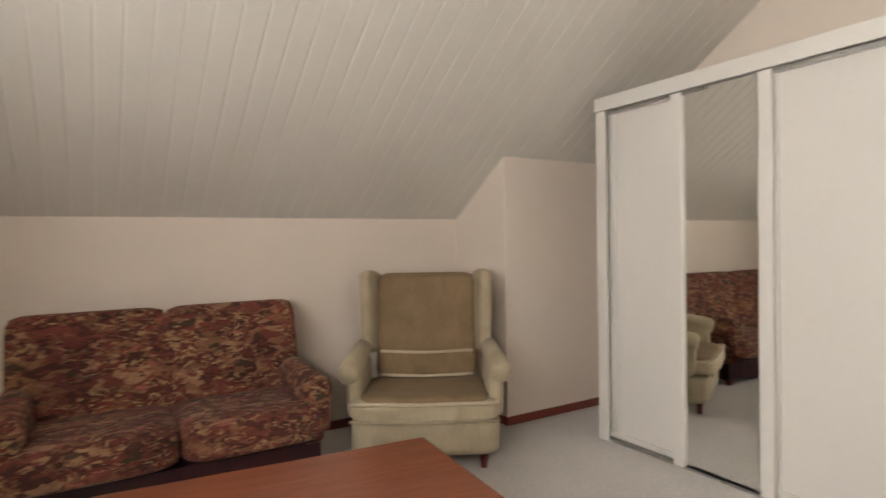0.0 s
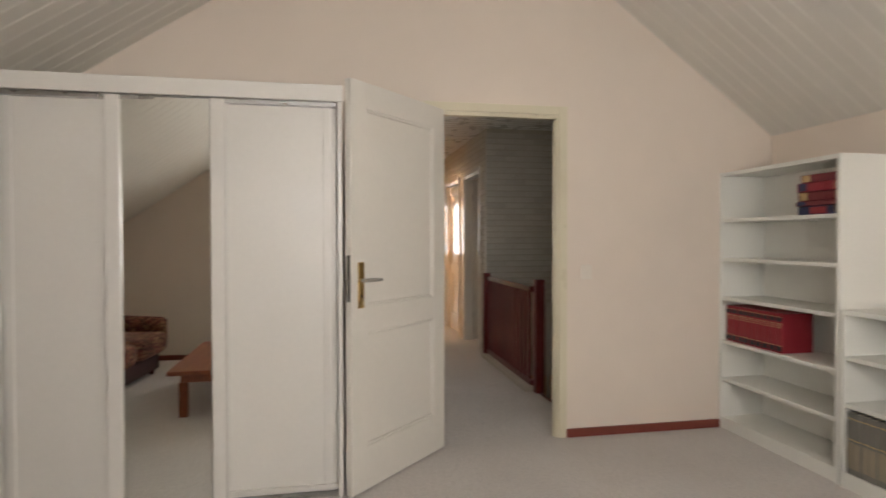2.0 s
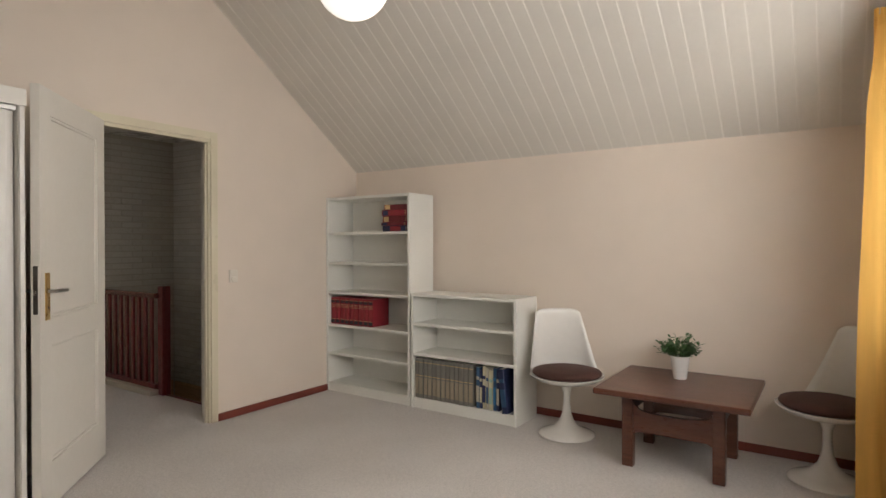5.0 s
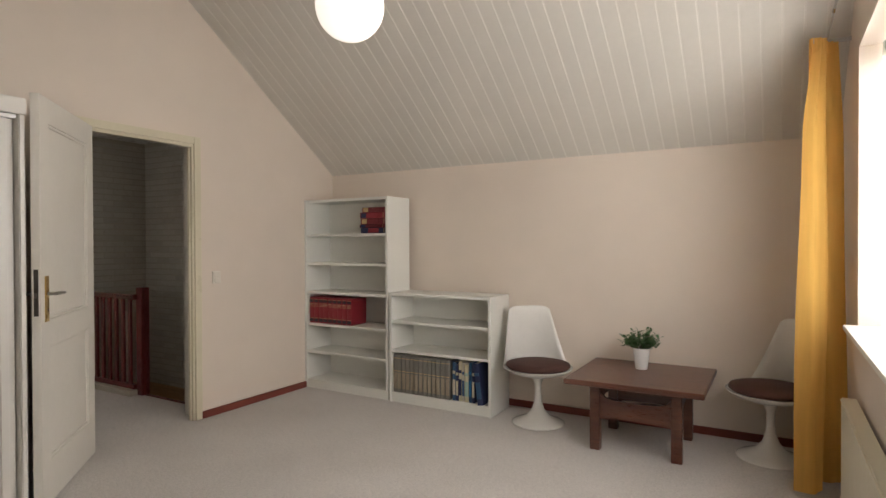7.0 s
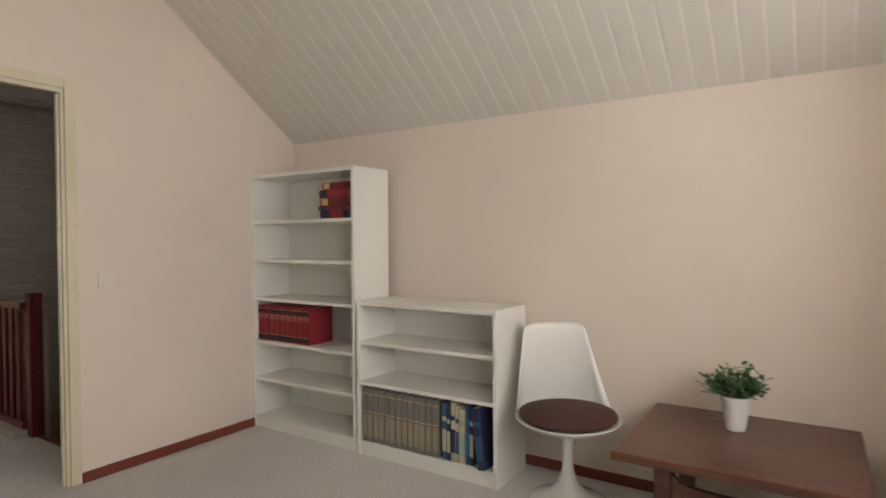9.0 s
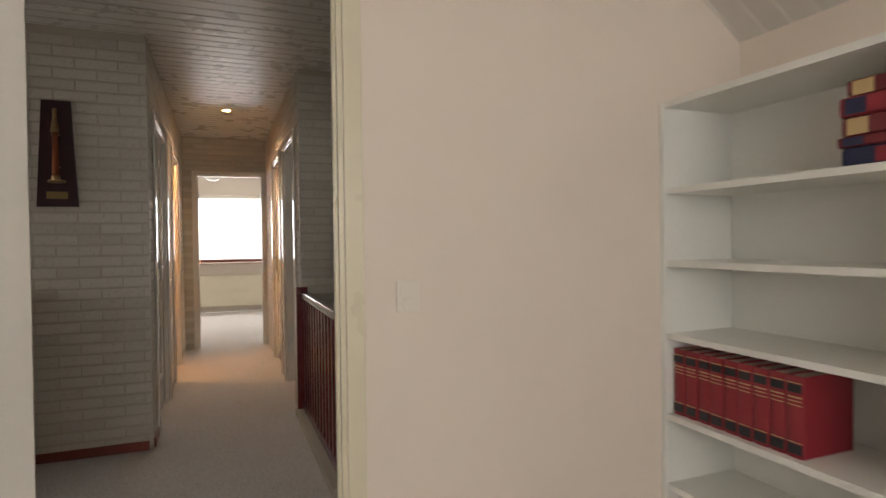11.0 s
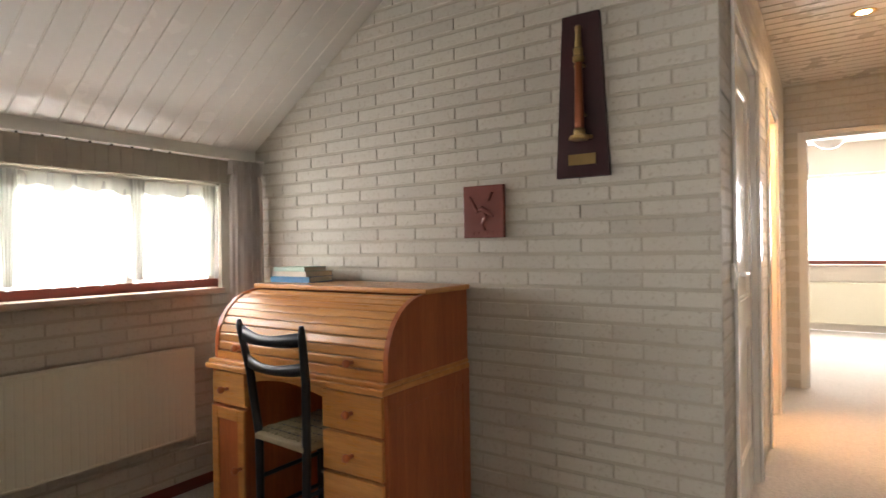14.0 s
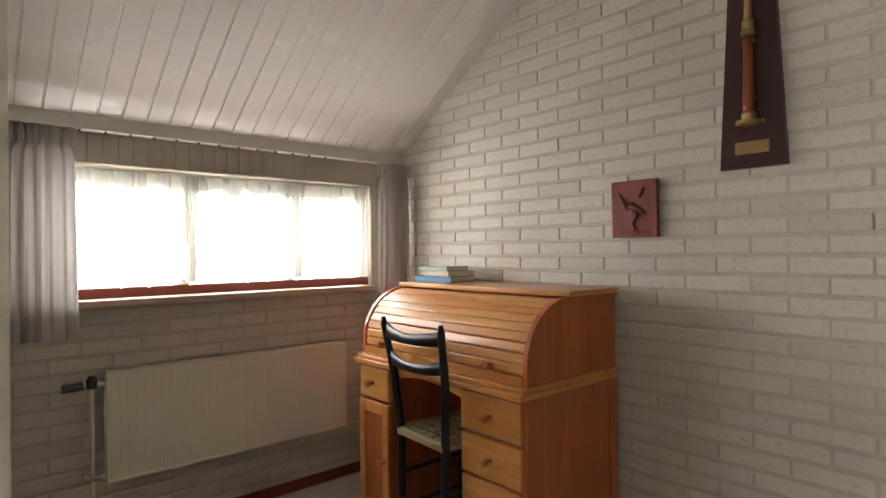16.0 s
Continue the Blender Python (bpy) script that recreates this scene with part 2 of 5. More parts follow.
DARK_RED = wood("mahogany_stain", (0.085, 0.009, 0.010), (0.20, 0.022, 0.022), 0.28, "z", 1.0, 0.3)
RAIL_WOOD = wood("mahogany_rail", (0.06, 0.012, 0.010), (0.15, 0.03, 0.022), 0.22, "x", 1.0, 0.5)
CHERRY = wood("cherry_veneer", (0.19, 0.046, 0.016), (0.31, 0.088, 0.036), 0.32, "x", 0.9, 0.3)
WALNUT = wood("walnut_veneer", (0.072, 0.021, 0.011), (0.15, 0.052, 0.027), 0.29, "x", 1.0, 0.2)
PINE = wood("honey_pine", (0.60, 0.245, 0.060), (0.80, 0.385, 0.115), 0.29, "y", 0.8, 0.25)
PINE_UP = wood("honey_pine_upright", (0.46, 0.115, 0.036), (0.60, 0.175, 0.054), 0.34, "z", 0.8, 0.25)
# Pale wood with its colour raised to stand in for light from downstairs.
PALE_WOOD_LIT = wood("lit_pale_stair_wood", (0.54, 0.35, 0.19), (0.70, 0.48, 0.28), 0.45, "x", 0.8)
SILL_WOOD = wood("sill_wood", (0.44, 0.33, 0.26), (0.58, 0.45, 0.36), 0.4, "x", 0.7)
BLACK = paint("black_lacquer", (0.008, 0.008, 0.011), 0.36, 40, 0.1, 0.1, 0.0, 0.0)
RUSH = paint("rush_weave", (0.29, 0.22, 0.13), 0.8, 90, 0.2, 0.6)
FLORAL = floral_material()
VELOUR = velour_material("green_velour", (0.45, 0.375, 0.25), (0.35, 0.285, 0.185))
PIPING = velour_material("pale_piping", (0.58, 0.49, 0.35), (0.50, 0.41, 0.29))
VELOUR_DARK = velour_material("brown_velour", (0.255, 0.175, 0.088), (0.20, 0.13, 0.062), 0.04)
TULIP = paint("white_fibreglass", (0.82, 0.80, 0.75), 0.2, 30, 0.015, 0.03, 0, 0.4)
SEAT_BROWN = velour_material("brown_seat_fabric", (0.085, 0.031, 0.021), (0.058, 0.022, 0.015), 0.01)
BRASS = paint("brass", (0.62, 0.43, 0.17), 0.26, 60, 0.06, 0.05, 1.0)
PLAQUE_WOOD = wood("dark_plaque_stain", (0.030, 0.005, 0.008), (0.052, 0.009, 0.013), 0.35, "z", 1.0, 0.1)
OLD_BRASS = paint("tarnished_brass", (0.36, 0.25, 0.11), 0.38, 60, 0.15, 0.1, 1.0)
COPPER = paint("copper", (0.30, 0.105, 0.055), 0.38, 40, 0.1, 0.05, 1.0)
STEEL = paint("brushed_steel", (0.5, 0.49, 0.47), 0.3, 80, 0.05, 0.08, 1.0)
DARK_STEEL = paint("dark_steel", (0.12, 0.11, 0.10), 0.4, 60, 0.08, 0.1, 1.0)
RADIATOR = paint("radiator_enamel", (0.76, 0.72, 0.58), 0.35, 30, 0.02, 0.04)
PLASTIC = paint("white_plastic", (0.75, 0.69, 0.60), 0.35, 30, 0.02, 0.02)
YELLOW = cloth_material("yellow_curtain_cloth", (0.80, 0.48, 0.12), 0.42)
GREY_CLOTH = cloth_material("grey_curtain_cloth", (0.54, 0.505, 0.48), 0.16)
NET = cloth_material("net_curtain_voile", (0.86, 0.86, 0.84), 0.75, 300, 0.5, 0.03)
NET_EDGE = cloth_material("net_curtain_gathers", (0.80, 0.81, 0.76), 0.16, 300, 0.0, 0.06)
NET_BAND = cloth_material("net_curtain_heading", (0.72, 0.73, 0.66), 0.09, 300, 0.0, 0.05)
GLASS = glass_material()
MIRROR = mirror_material()
GLOBE = glow_material("lit_opal_glass", (1.0, 0.93, 0.84), 1.05)
OPAL = paint("opal_glass", (0.86, 0.84, 0.80), 0.15, 20, 0.01, 0.01)
BULB = glow_material("warm_bulb", (1.0, 0.55, 0.22), 30)
PLAQUE = paint("terracotta_plaque", (0.25, 0.085, 0.072), 0.2, 70, 0.15, 0.5)
POT = paint("white_ceramic", (0.80, 0.79, 0.76), 0.25, 30, 0.02, 0.02)
LEAF = paint("leaf_green", (0.06, 0.135, 0.04), 0.55, 80, 0.3, 0.2)
STALK = paint("stalk_green", (0.10, 0.12, 0.05), 0.6)
SOIL = paint("potting_soil", (0.035, 0.025, 0.018), 0.95, 200, 0.2, 0.8)
RUG = paint("green_rug", (0.05, 0.20, 0.05), 0.95, 200, 0.2, 0.6)
BOOK_RED = paint("red_leather_cloth", (0.27, 0.018, 0.028), 0.45, 120, 0.1, 0.25)
BOOK_MAROON = paint("maroon_cloth", (0.16, 0.015, 0.02), 0.5, 120, 0.1, 0.25)
BOOK_NAVY = paint("navy_cloth", (0.018, 0.025, 0.075), 0.5, 120, 0.1, 0.25)
BOOK_BLACK = paint("black_band", (0.02, 0.02, 0.025), 0.45)
GILT = paint("gilt_lettering", (0.62, 0.47, 0.24), 0.4, 60, 0.05, 0.05, 0.6)
PAGES = paint("paper_pages", (0.66, 0.60, 0.48), 0.9, 200, 0.06, 0.3)
BOOK_GREY = paint("grey_green_cloth", (0.20, 0.19, 0.165), 0.5, 120, 0.12, 0.2)
BOOK_CREAM = paint("cream_band", (0.52, 0.47, 0.36), 0.55, 80, 0.08, 0.1)
BOOK_TAN = paint("tan_band", (0.33, 0.28, 0.20), 0.55, 80, 0.15, 0.1)
BOOK_BLUE = paint("blue_jacket", (0.03, 0.085, 0.17), 0.35, 90, 0.12, 0.1)
BOOK_SKY = paint("bright_blue_cover", (0.03, 0.17, 0.36), 0.35, 90, 0.08, 0.1)
BOOK_GREEN = paint("pale_green_cover", (0.33, 0.44, 0.36), 0.5, 90, 0.08, 0.1)
BOOK_SAND = paint("sand_jacket", (0.55, 0.50, 0.33), 0.45, 90, 0.1, 0.1)

# ---- builders ----


def thing(name, x, y, z, label, category, group="", rz=0.0):
    ob = new(name)
    ob.empty_display_size = 0.05
    ob.matrix_basis = pose(x, y, z, 0, 0, rz)
    return tagged(ob, label, category, group)


def mesh_of(name, bm, material, smooth=False):
    me = bpy.data.meshes.new(name)
    bmesh.ops.recalc_face_normals(bm, faces=bm.faces[:])
    bm.to_mesh(me)
    bm.free()
    for mt in material if isinstance(material, (list, tuple)) else [material]:
        me.materials.append(mt)
    if smooth:
        me.polygons.foreach_set("use_smooth", [True] * len(me.polygons))
    return me


def part(name, bm, material, parent=None, label="", smooth=False):
    ob = new(name, mesh_of(name, bm, material, smooth))
    if parent is not None:
        ob.parent = parent
    return tagged(ob, label)


def structure(name, bm, material, label, smooth=False):
    ob = part(name, bm, material, None, label, smooth)
    ob["kind"] = "structure"
    return ob


def whole(name, bm, material, label, category, group="", smooth=False):
    return tagged(part(name, bm, material, None, "", smooth), label, category, group)


def box(bm, x0, y0, z0, x1, y1, z1, bevel=0.0, m=None, segs=2, mat=0):
    r = bmesh.ops.create_cube(bm, size=1.0)
    vs = r["verts"]
    fs = list({f for v in vs for f in v.link_faces})
    for v in vs:
        v.co = Vector(((x0 + x1) / 2 + v.co.x * (x1 - x0), (y0 + y1) / 2 + v.co.y * (y1 - y0), (z0 + z1) / 2 + v.co.z * (z1 - z0)))
    for f in fs:
        f.material_index = mat
    if bevel:
        es = list({e for v in vs for e in v.link_edges})
        b = bmesh.ops.bevel(bm, geom=es, offset=bevel, segments=segs, affect="EDGES", profile=0.6)
        vs = list({v for f in b["faces"] for v in f.verts} | {v for v in vs if v.is_valid})
        for f in {f for v in vs for f in v.link_faces}:
            f.material_index = mat
    if m is not None:
        bmesh.ops.transform(bm, matrix=m, verts=vs)
    return bm


def bbox(*a, bevel=0.0, m=None, segs=2):
    return box(bmesh.new(), *a, bevel=bevel, m=m, segs=segs)


def prism(bm, pts, axis, a, b):
    """A flat outline drawn out along an axis: x takes (y, z), y takes (x, z), z takes (x, y)."""
    put = {"x": lambda u, v, w: (w, u, v), "y": lambda u, v, w: (u, w, v), "z": lambda u, v, w: (u, v, w)}[axis]
    lo, hi = [bm.verts.new(put(u, v, a)) for u, v in pts], [bm.verts.new(put(u, v, b)) for u, v in pts]
    bm.faces.new(lo[::-1]), bm.faces.new(hi)
    for i in range(len(pts)):
        j = (i + 1) % len(pts)
        bm.faces.new((lo[i], lo[j], hi[j], hi[i]))
    return bm


def soft(bm, centre, size, n=5.0, cuts=9, m=None, sag=0.0):
    """A padded block: a cube rounded to a superellipsoid."""
    r = bmesh.ops.create_cube(bm, size=2.0)
    es = list({e for v in r["verts"] for e in v.link_edges})
    bmesh.ops.subdivide_edges(bm, edges=es, cuts=cuts, use_grid_fill=True)
    vs = list(bm.verts)
    for v in vs:
        p = v.co
        k = (abs(p.x) ** n + abs(p.y) ** n + abs(p.z) ** n) ** (-1 / n)
        q = p * k
        v.co = Vector((centre[0] + q.x * size[0] / 2, centre[1] + q.y * size[1] / 2, centre[2] + q.z * size[2] / 2 - sag * max(0, q.z) * (1 - q.x * q.x) * (1 - q.y * q.y)))
    if m is not None:
        bmesh.ops.transform(bm, matrix=m, verts=vs)
    return bm


def lathe(bm, profile, segs=32, centre=(0, 0, 0), sx=1.0, sy=1.0):
    rings = []
    for r, z in profile:
        rings.append([bm.verts.new((centre[0] + sx * r * math.cos(2 * math.pi * i / segs), centre[1] + sy * r * math.sin(2 * math.pi * i / segs), centre[2] + z)) for i in range(segs)])
    for a, b in zip(rings, rings[1:]):
        for i in range(segs):
            j = (i + 1) % segs
            bm.faces.new((a[i], a[j], b[j], b[i]))
    bm.faces.new(rings[0][::-1]), bm.faces.new(rings[-1])
    return bm


def tube(bm, pts, r, segs=8, flat=1.0):
    """A rod through points; r a radius or one for each point."""
    pts = [Vector(p) for p in pts]
    rs = r if isinstance(r, (list, tuple)) else [r] * len(pts)
    rings = []
    for i, p in enumerate(pts):
        d = (pts[min(i + 1, len(pts) - 1)] - pts[max(i - 1, 0)]).normalized()
        u = d.cross(Vector((0, 0, 1)) if abs(d.z) < 0.95 else Vector((1, 0, 0))).normalized()
        w = u.cross(d)
        rings.append([bm.verts.new(p + rs[i] * (math.cos(2 * math.pi * k / segs) * u + flat * math.sin(2 * math.pi * k / segs) * w)) for k in range(segs)])
    for a, b in zip(rings, rings[1:]):
        for k in range(segs):
            j = (k + 1) % segs
            bm.faces.new((a[k], a[j], b[j], b[k]))
    bm.faces.new(rings[0][::-1]), bm.faces.new(rings[-1])
    return bm


def knob(bm, m, r=0.015, length=0.028):
    k = bmesh.new()
    lathe(k, [(r * 0.5, 0), (r * 0.45, length * 0.45), (r * 0.9, length * 0.62), (r, length * 0.8), (r * 0.7, length)], 16)
    bmesh.ops.transform(k, matrix=m, verts=k.verts)
    me = bpy.data.meshes.new("tmp")
    k.to_mesh(me)
    k.free()
    bm.from_mesh(me)
    bpy.data.meshes.remove(me)
    return bm


def boards(bm, length, run, pitch, thick=0.02, gap=0.007, deep=0.008, tilt=0.0):
    """Tongue-and-groove boards side by side along x, each running along y, face down at z = 0."""
    n = int(math.ceil(length / pitch))
    prof = []
    for i in range(n):
        a, b = i * pitch, min((i + 1) * pitch, length)
        e = random.uniform(-tilt, tilt)
        prof += [(a, deep), (a + gap * 0.35, deep), (a + gap, e), (b - gap * 0.15, -e), (b, deep * 0.45)]
    lo = [bm.verts.new((x, 0, z)) for x, z in prof]
    hi = [bm.verts.new((x, run, z)) for x, z in prof]
    for i in range(len(prof) - 1):
        bm.faces.new((lo[i], lo[i + 1], hi[i + 1], hi[i])).material_index = 0 if i % 5 == 2 else 1
    box(bm, 0, 0, thick, length, run, thick + 0.08)
    return bm

# ---- the large structure ----
XW, XE, YS, YN = -1.10, 3.0, -1.985, 3.6          # bedroom walls
SOUTH_TOP, SOUTH_RISE, NORTH_TOP, NORTH_RISE = 1.985, 0.72, 1.36, 0.66
RIDGE_Y = (NORTH_TOP + NORTH_RISE * YN - SOUTH_TOP + SOUTH_RISE * YS) / (SOUTH_RISE + NORTH_RISE)
RIDGE_Z = SOUTH_TOP + SOUTH_RISE * (RIDGE_Y - YS)
LX, BX, LYN = 3.215, 5.18, 2.69                    # landing: west wall, brick wall, window wall
HALL_Z, CN, CS, CE = 2.48, 0.297, -0.63, 8.63     # hall ceiling, corridor walls and end
SX, SYS = 5.55, -1.66                             # stairwell: east and south walls
D0, D1, DH, BH = -0.432, 0.385, 2.05, 2.07         # bedroom doorway
W0, W1, WZ0, WZ1 = -1.03, 1.65, 0.90, 2.25        # west window
N0, N1, NZ0, NZ1 = 3.45, 4.99, 1.00, 1.56         # landing window


def roof(y):
    return min(SOUTH_TOP + SOUTH_RISE * (y - YS), NORTH_TOP + NORTH_RISE * (YN - y))


def landing_roof(y):
    return min(HALL_Z, 1.773 + 0.65 * (2.597 - y))


def gable(bm, y0, y1, z0, x0, x1, extra=0.02):
    """A stretch of gable wall from y0 to y1, from z0 up to the roof."""
    pts = [(y0, z0), (y1, z0), (y1, roof(y1) + extra)]
    if y0 < RIDGE_Y < y1:
        pts.append((RIDGE_Y, RIDGE_Z + extra))
    pts.append((y0, roof(y0) + extra))
    return prism(bm, pts, "x", x0, x1)


# floors
bm = bmesh.new()
box(bm, -1.4, -2.13, -0.2, 3.06, 3.8, 0.0)
structure("floor", bm, CARPET, "grey-beige loop pile carpet of the bedroom")
bm = bmesh.new()
box(bm, 3.062, -0.69, -0.2, BX + 0.3, 2.9, -0.003)
box(bm, BX + 0.3, -0.69, -0.2, 12.4, 1.8, -0.003)
box(bm, 5.67, -3.3, -0.2, 12.4, -0.69, -0.003)
structure("floor_landing", bm, CARPET, "grey-beige carpet of the landing and corridor")

# bedroom walls
structure("wall_south", bbox(XW, YS - 0.2, 0, XE, YS, SOUTH_TOP + 0.03), WALL, "cream painted wall behind the bookcases")
structure("wall_north", bbox(XW, YN, 0, XE, YN + 0.2, NORTH_TOP + 0.03), WALL, "low cream painted knee wall behind the sofa")
bm = gable(bmesh.new(), YS - 0.2, D0, 0, XE, 3.05)
gable(bm, D1, YN + 0.2, 0, XE, 3.05)
gable(bm, D0, D1, BH, XE, 3.05)
structure("wall_east", bm, WALL, "cream painted gable wall with the open doorway")
bm = gable(bmesh.new(), YS - 0.2, W0, 0, XW - 0.3, XW)
gable(bm, W1, YN + 0.2, 0, XW - 0.3, XW)
gable(bm, W0, W1, WZ1, XW - 0.3, XW)
box(bm, XW - 0.3, W0, 0, XW, W1, WZ0)
structure("wall_west", bm, WALL, "cream painted gable wall with the wide window")
bm = prism(bmesh.new(), [(3.02, 0), (YN, 0), (YN, roof(YN) + 0.02), (3.02, roof(3.02) + 0.02)], "x", 2.09, XE)
structure("wall_niche", bm, WALL, "boxed-out cream wall beside the wardrobe")

# bedroom ceiling: boards up each slope
bm = bmesh.new()
a = math.atan(SOUTH_RISE)
boards(bm, XE - XW, (RIDGE_Y - YS) / math.cos(a), 0.102, gap=0.011, deep=0.003)
bmesh.ops.transform(bm, verts=bm.verts, matrix=Matrix(((1, 0, 0, XW), (0, math.cos(a), -math.sin(a), YS), (0, math.sin(a), math.cos(a), SOUTH_TOP), (0, 0, 0, 1))))
b2 = bmesh.new()
a = math.atan(NORTH_RISE)
boards(b2, XE - XW, (YN - RIDGE_Y) / math.cos(a), 0.102, gap=0.011, deep=0.003)
bmesh.ops.transform(b2, verts=b2.verts, matrix=Matrix(((-1, 0, 0, XE), (0, -math.cos(a), math.sin(a), YN), (0, math.sin(a), math.cos(a), NORTH_TOP), (0, 0, 0, 1))))
me = bpy.data.meshes.new("tmp")
b2.to_mesh(me)
b2.free()
bm.from_mesh(me)
bpy.data.meshes.remove(me)
structure("ceiling", bm, (BOARD, JOINT), "off-white tongue-and-groove boards on the sloping ceiling")

# landing, stairwell and corridor walls
bm = bmesh.new()
for y0, y1, z0 in ((SYS - 0.12, D0 - 0.065, -1.4), (D1 + 0.002, LYN + 0.2, 0), (D0 - 0.065, D1 + 0.002, BH + 0.02)):
    prism(bm, [(y0, z0), (y1, z0), (y1, landing_roof(y1) + 0.02), (y0, landing_roof(y0) + 0.02)], "x", 3.052, LX)
structure("wall_landing_west", bm, BRICK, "painted wall of the landing round the bedroom door")
bm = prism(bmesh.new(), [(CN + 0.0042, 0), (LYN + 0.2, 0), (LYN + 0.2, landing_roof(LYN + 0.2) + 0.02), (1.525, HALL_Z + 0.02), (CN + 0.0042, HALL_Z + 0.02)], "x", BX + 0.0042, BX + 0.12)
WALL_BRICK = structure("wall_landing_east", bm, MORTAR, "white painted brick wall behind the desk")
bm = bmesh.new()
for x0, x1, z0, z1 in ((LX, N0, 0, 1.9), (N1, BX + 0.0042, 0, 1.9), (N0, N1, 0, NZ0), (N0, N1, NZ1, 1.9)):
    box(bm, x0, LYN + 0.0042, z0, x1, LYN + 0.2, z1)
WALL_WINDOW = structure("wall_landing_north", bm, MORTAR, "painted brick wall below the landing window")
bm = bbox(SX + 0.0042, SYS, -1.4, SX + 0.12, CS - 0.0042, HALL_Z + 0.02)
WALL_STAIR = structure("wall_stair_east", bm, MORTAR, "white painted brick wall at the head of the stairs")
bm = bbox(LX, SYS - 0.12, -1.4, SX + 0.12, SYS - 0.0042, HALL_Z + 0.02)
WALL_STAIR_S = structure("wall_stair_south", bm, MORTAR, "white painted brick wall beside the stairs")
bm = bmesh.new()
ND = ((5.50, 6.36), (6.97, 7.72))
for x0, x1, z0 in ((BX + 0.126, ND[0][0], 0), (ND[0][1], ND[1][0], 0), (ND[1][1], CE, 0), (*ND[0], DH), (*ND[1], DH)):
    box(bm, x0, CN + 0.0042, z0, x1, CN + 0.11, HALL_Z + 0.02)
WALL_CN = structure("wall_corridor_north", bm, MORTAR, "painted brick corridor wall with two doors")
bm = bmesh.new()
SD = ((5.82, 6.60), (6.92, 7.70))
for x0, x1, z0 in ((SX + 0.126, SD[0][0], 0), (SD[0][1], SD[1][0], 0), (SD[1][1], CE, 0), (*SD[0], DH), (*SD[1], DH)):
    box(bm, x0, CS - 0.11, z0, x1, CS - 0.0042, HALL_Z + 0.02)
WALL_CS = structure("wall_corridor_south", bm, MORTAR, "painted brick corridor wall beside the stairs")
ED = (-0.60, 0.16)
bm = bmesh.new()
for y0, y1, z0 in ((-3.3, ED[0], 0), (ED[1], 2.0, 0), (*ED, DH)):
    box(bm, CE + 0.0042, y0, z0, CE + 0.12, y1, HALL_Z + 0.02)
WALL_CE = structure("wall_corridor_end", bm, MORTAR, "painted brick wall with the open end door")
structure("wall_well_bottom", bbox(LX, SYS, -1.5, SX, -0.69, -1.4), WALL, "plain floor below the stairs")
structure("wall_well_side", bbox(LX, -0.69, -1.4, SX, -0.60, -0.205), WALL, "plain wall under the landing edge")

# rooms off the corridor
bm = bmesh.new()
box(bm, 12.4, -2.4, 0, 12.6, -1.5, 2.5)
box(bm, 12.4, 1.1, 0, 12.6, 1.8, 2.5)
box(bm, 12.4, -1.5, 0, 12.6, 1.1, 0.89)
box(bm, 12.4, -1.5, 2.10, 12.6, 1.1, 2.5)
box(bm, CE + 0.13, 1.7, 0, 12.4, 1.8, 2.5)
box(bm, CE + 0.13, -2.4, 0, 12.4, -2.3, 2.5)
structure("wall_end_room", bm, WALL_END, "off-white walls of the bright end room")
structure("ceiling_end_room", bbox(CE, -2.4, 2.5, 12.6, 1.8, 2.6), BOARD, "off-white ceiling of the end room")
bm = bmesh.new()
box(bm, 6.62, 0.42, 0, 6.70, 1.5, HALL_Z)
box(bm, 8.02, 0.42, 0, 8.10, 1.5, HALL_Z)
box(bm, 6.70, 1.42, 0, 8.02, 1.5, HALL_Z)
structure("wall_side_room", bm, LAMPLIT_WALL, "walls of the small lamp-lit side room, warm lamplight put into their orange colour")
bm = bmesh.new()
box(bm, 5.68, -3.4, 0, 8.5, -3.3, 0.9)
box(bm, 5.68, -3.4, 2.1, 8.5, -3.3, 2.5)
box(bm, 5.68, -3.4, 0.9, 6.25, -3.3, 2.1)
box(bm, 7.75, -3.4, 0.9, 8.5, -3.3, 2.1)
box(bm, 5.66, -3.3, 0, 5.76, -0.75, 2.5)
box(bm, 8.40, -3.3, 0, 8.50, -0.75, 2.5)
structure("wall_south_room", bm, WALL_END, "off-white walls of the room beside the stairs")
structure("ceiling_south_room", bbox(5.66, -3.4, 2.5, 8.6, -1.72, 2.6), BOARD, "off-white ceiling of the room beside the stairs")

# hall ceilings
bm = bmesh.new()
boards(bm, CE - LX, 1.525 + 1.72, 0.102, gap=0.014, deep=0.012, tilt=0.0006)
bmesh.ops.transform(bm, verts=bm.verts, matrix=pose(LX, -1.72, HALL_Z))
structure("ceiling_hall", bm, (HALL_GLOSS, JOINT_SHADE), "glossy white tongue-and-groove hall ceiling")
bm = bmesh.new()
a = math.atan(0.65)
boards(bm, BX - LX, (LYN - 1.525) / math.cos(a) + 0.01, 0.0895, gap=0.009, deep=0.005)
bmesh.ops.transform(bm, verts=bm.verts, matrix=Matrix(((-1, 0, 0, BX), (0, -math.cos(a), math.sin(a), LYN), (0, math.sin(a), math.cos(a), landing_roof(LYN)), (0, 0, 0, 1))))
structure("ceiling_landing", bm, (BOARD_GLOSS, JOINT), "white tongue-and-groove boards sloping over the landing")


# baseboards
def baseboard(x0, y0, x1, y1, label="red-brown painted baseboard"):
    structure("baseboard", bbox(x0, y0, 0.0, x1, y1, 0.055, bevel=0.003), RED_BASE, label)


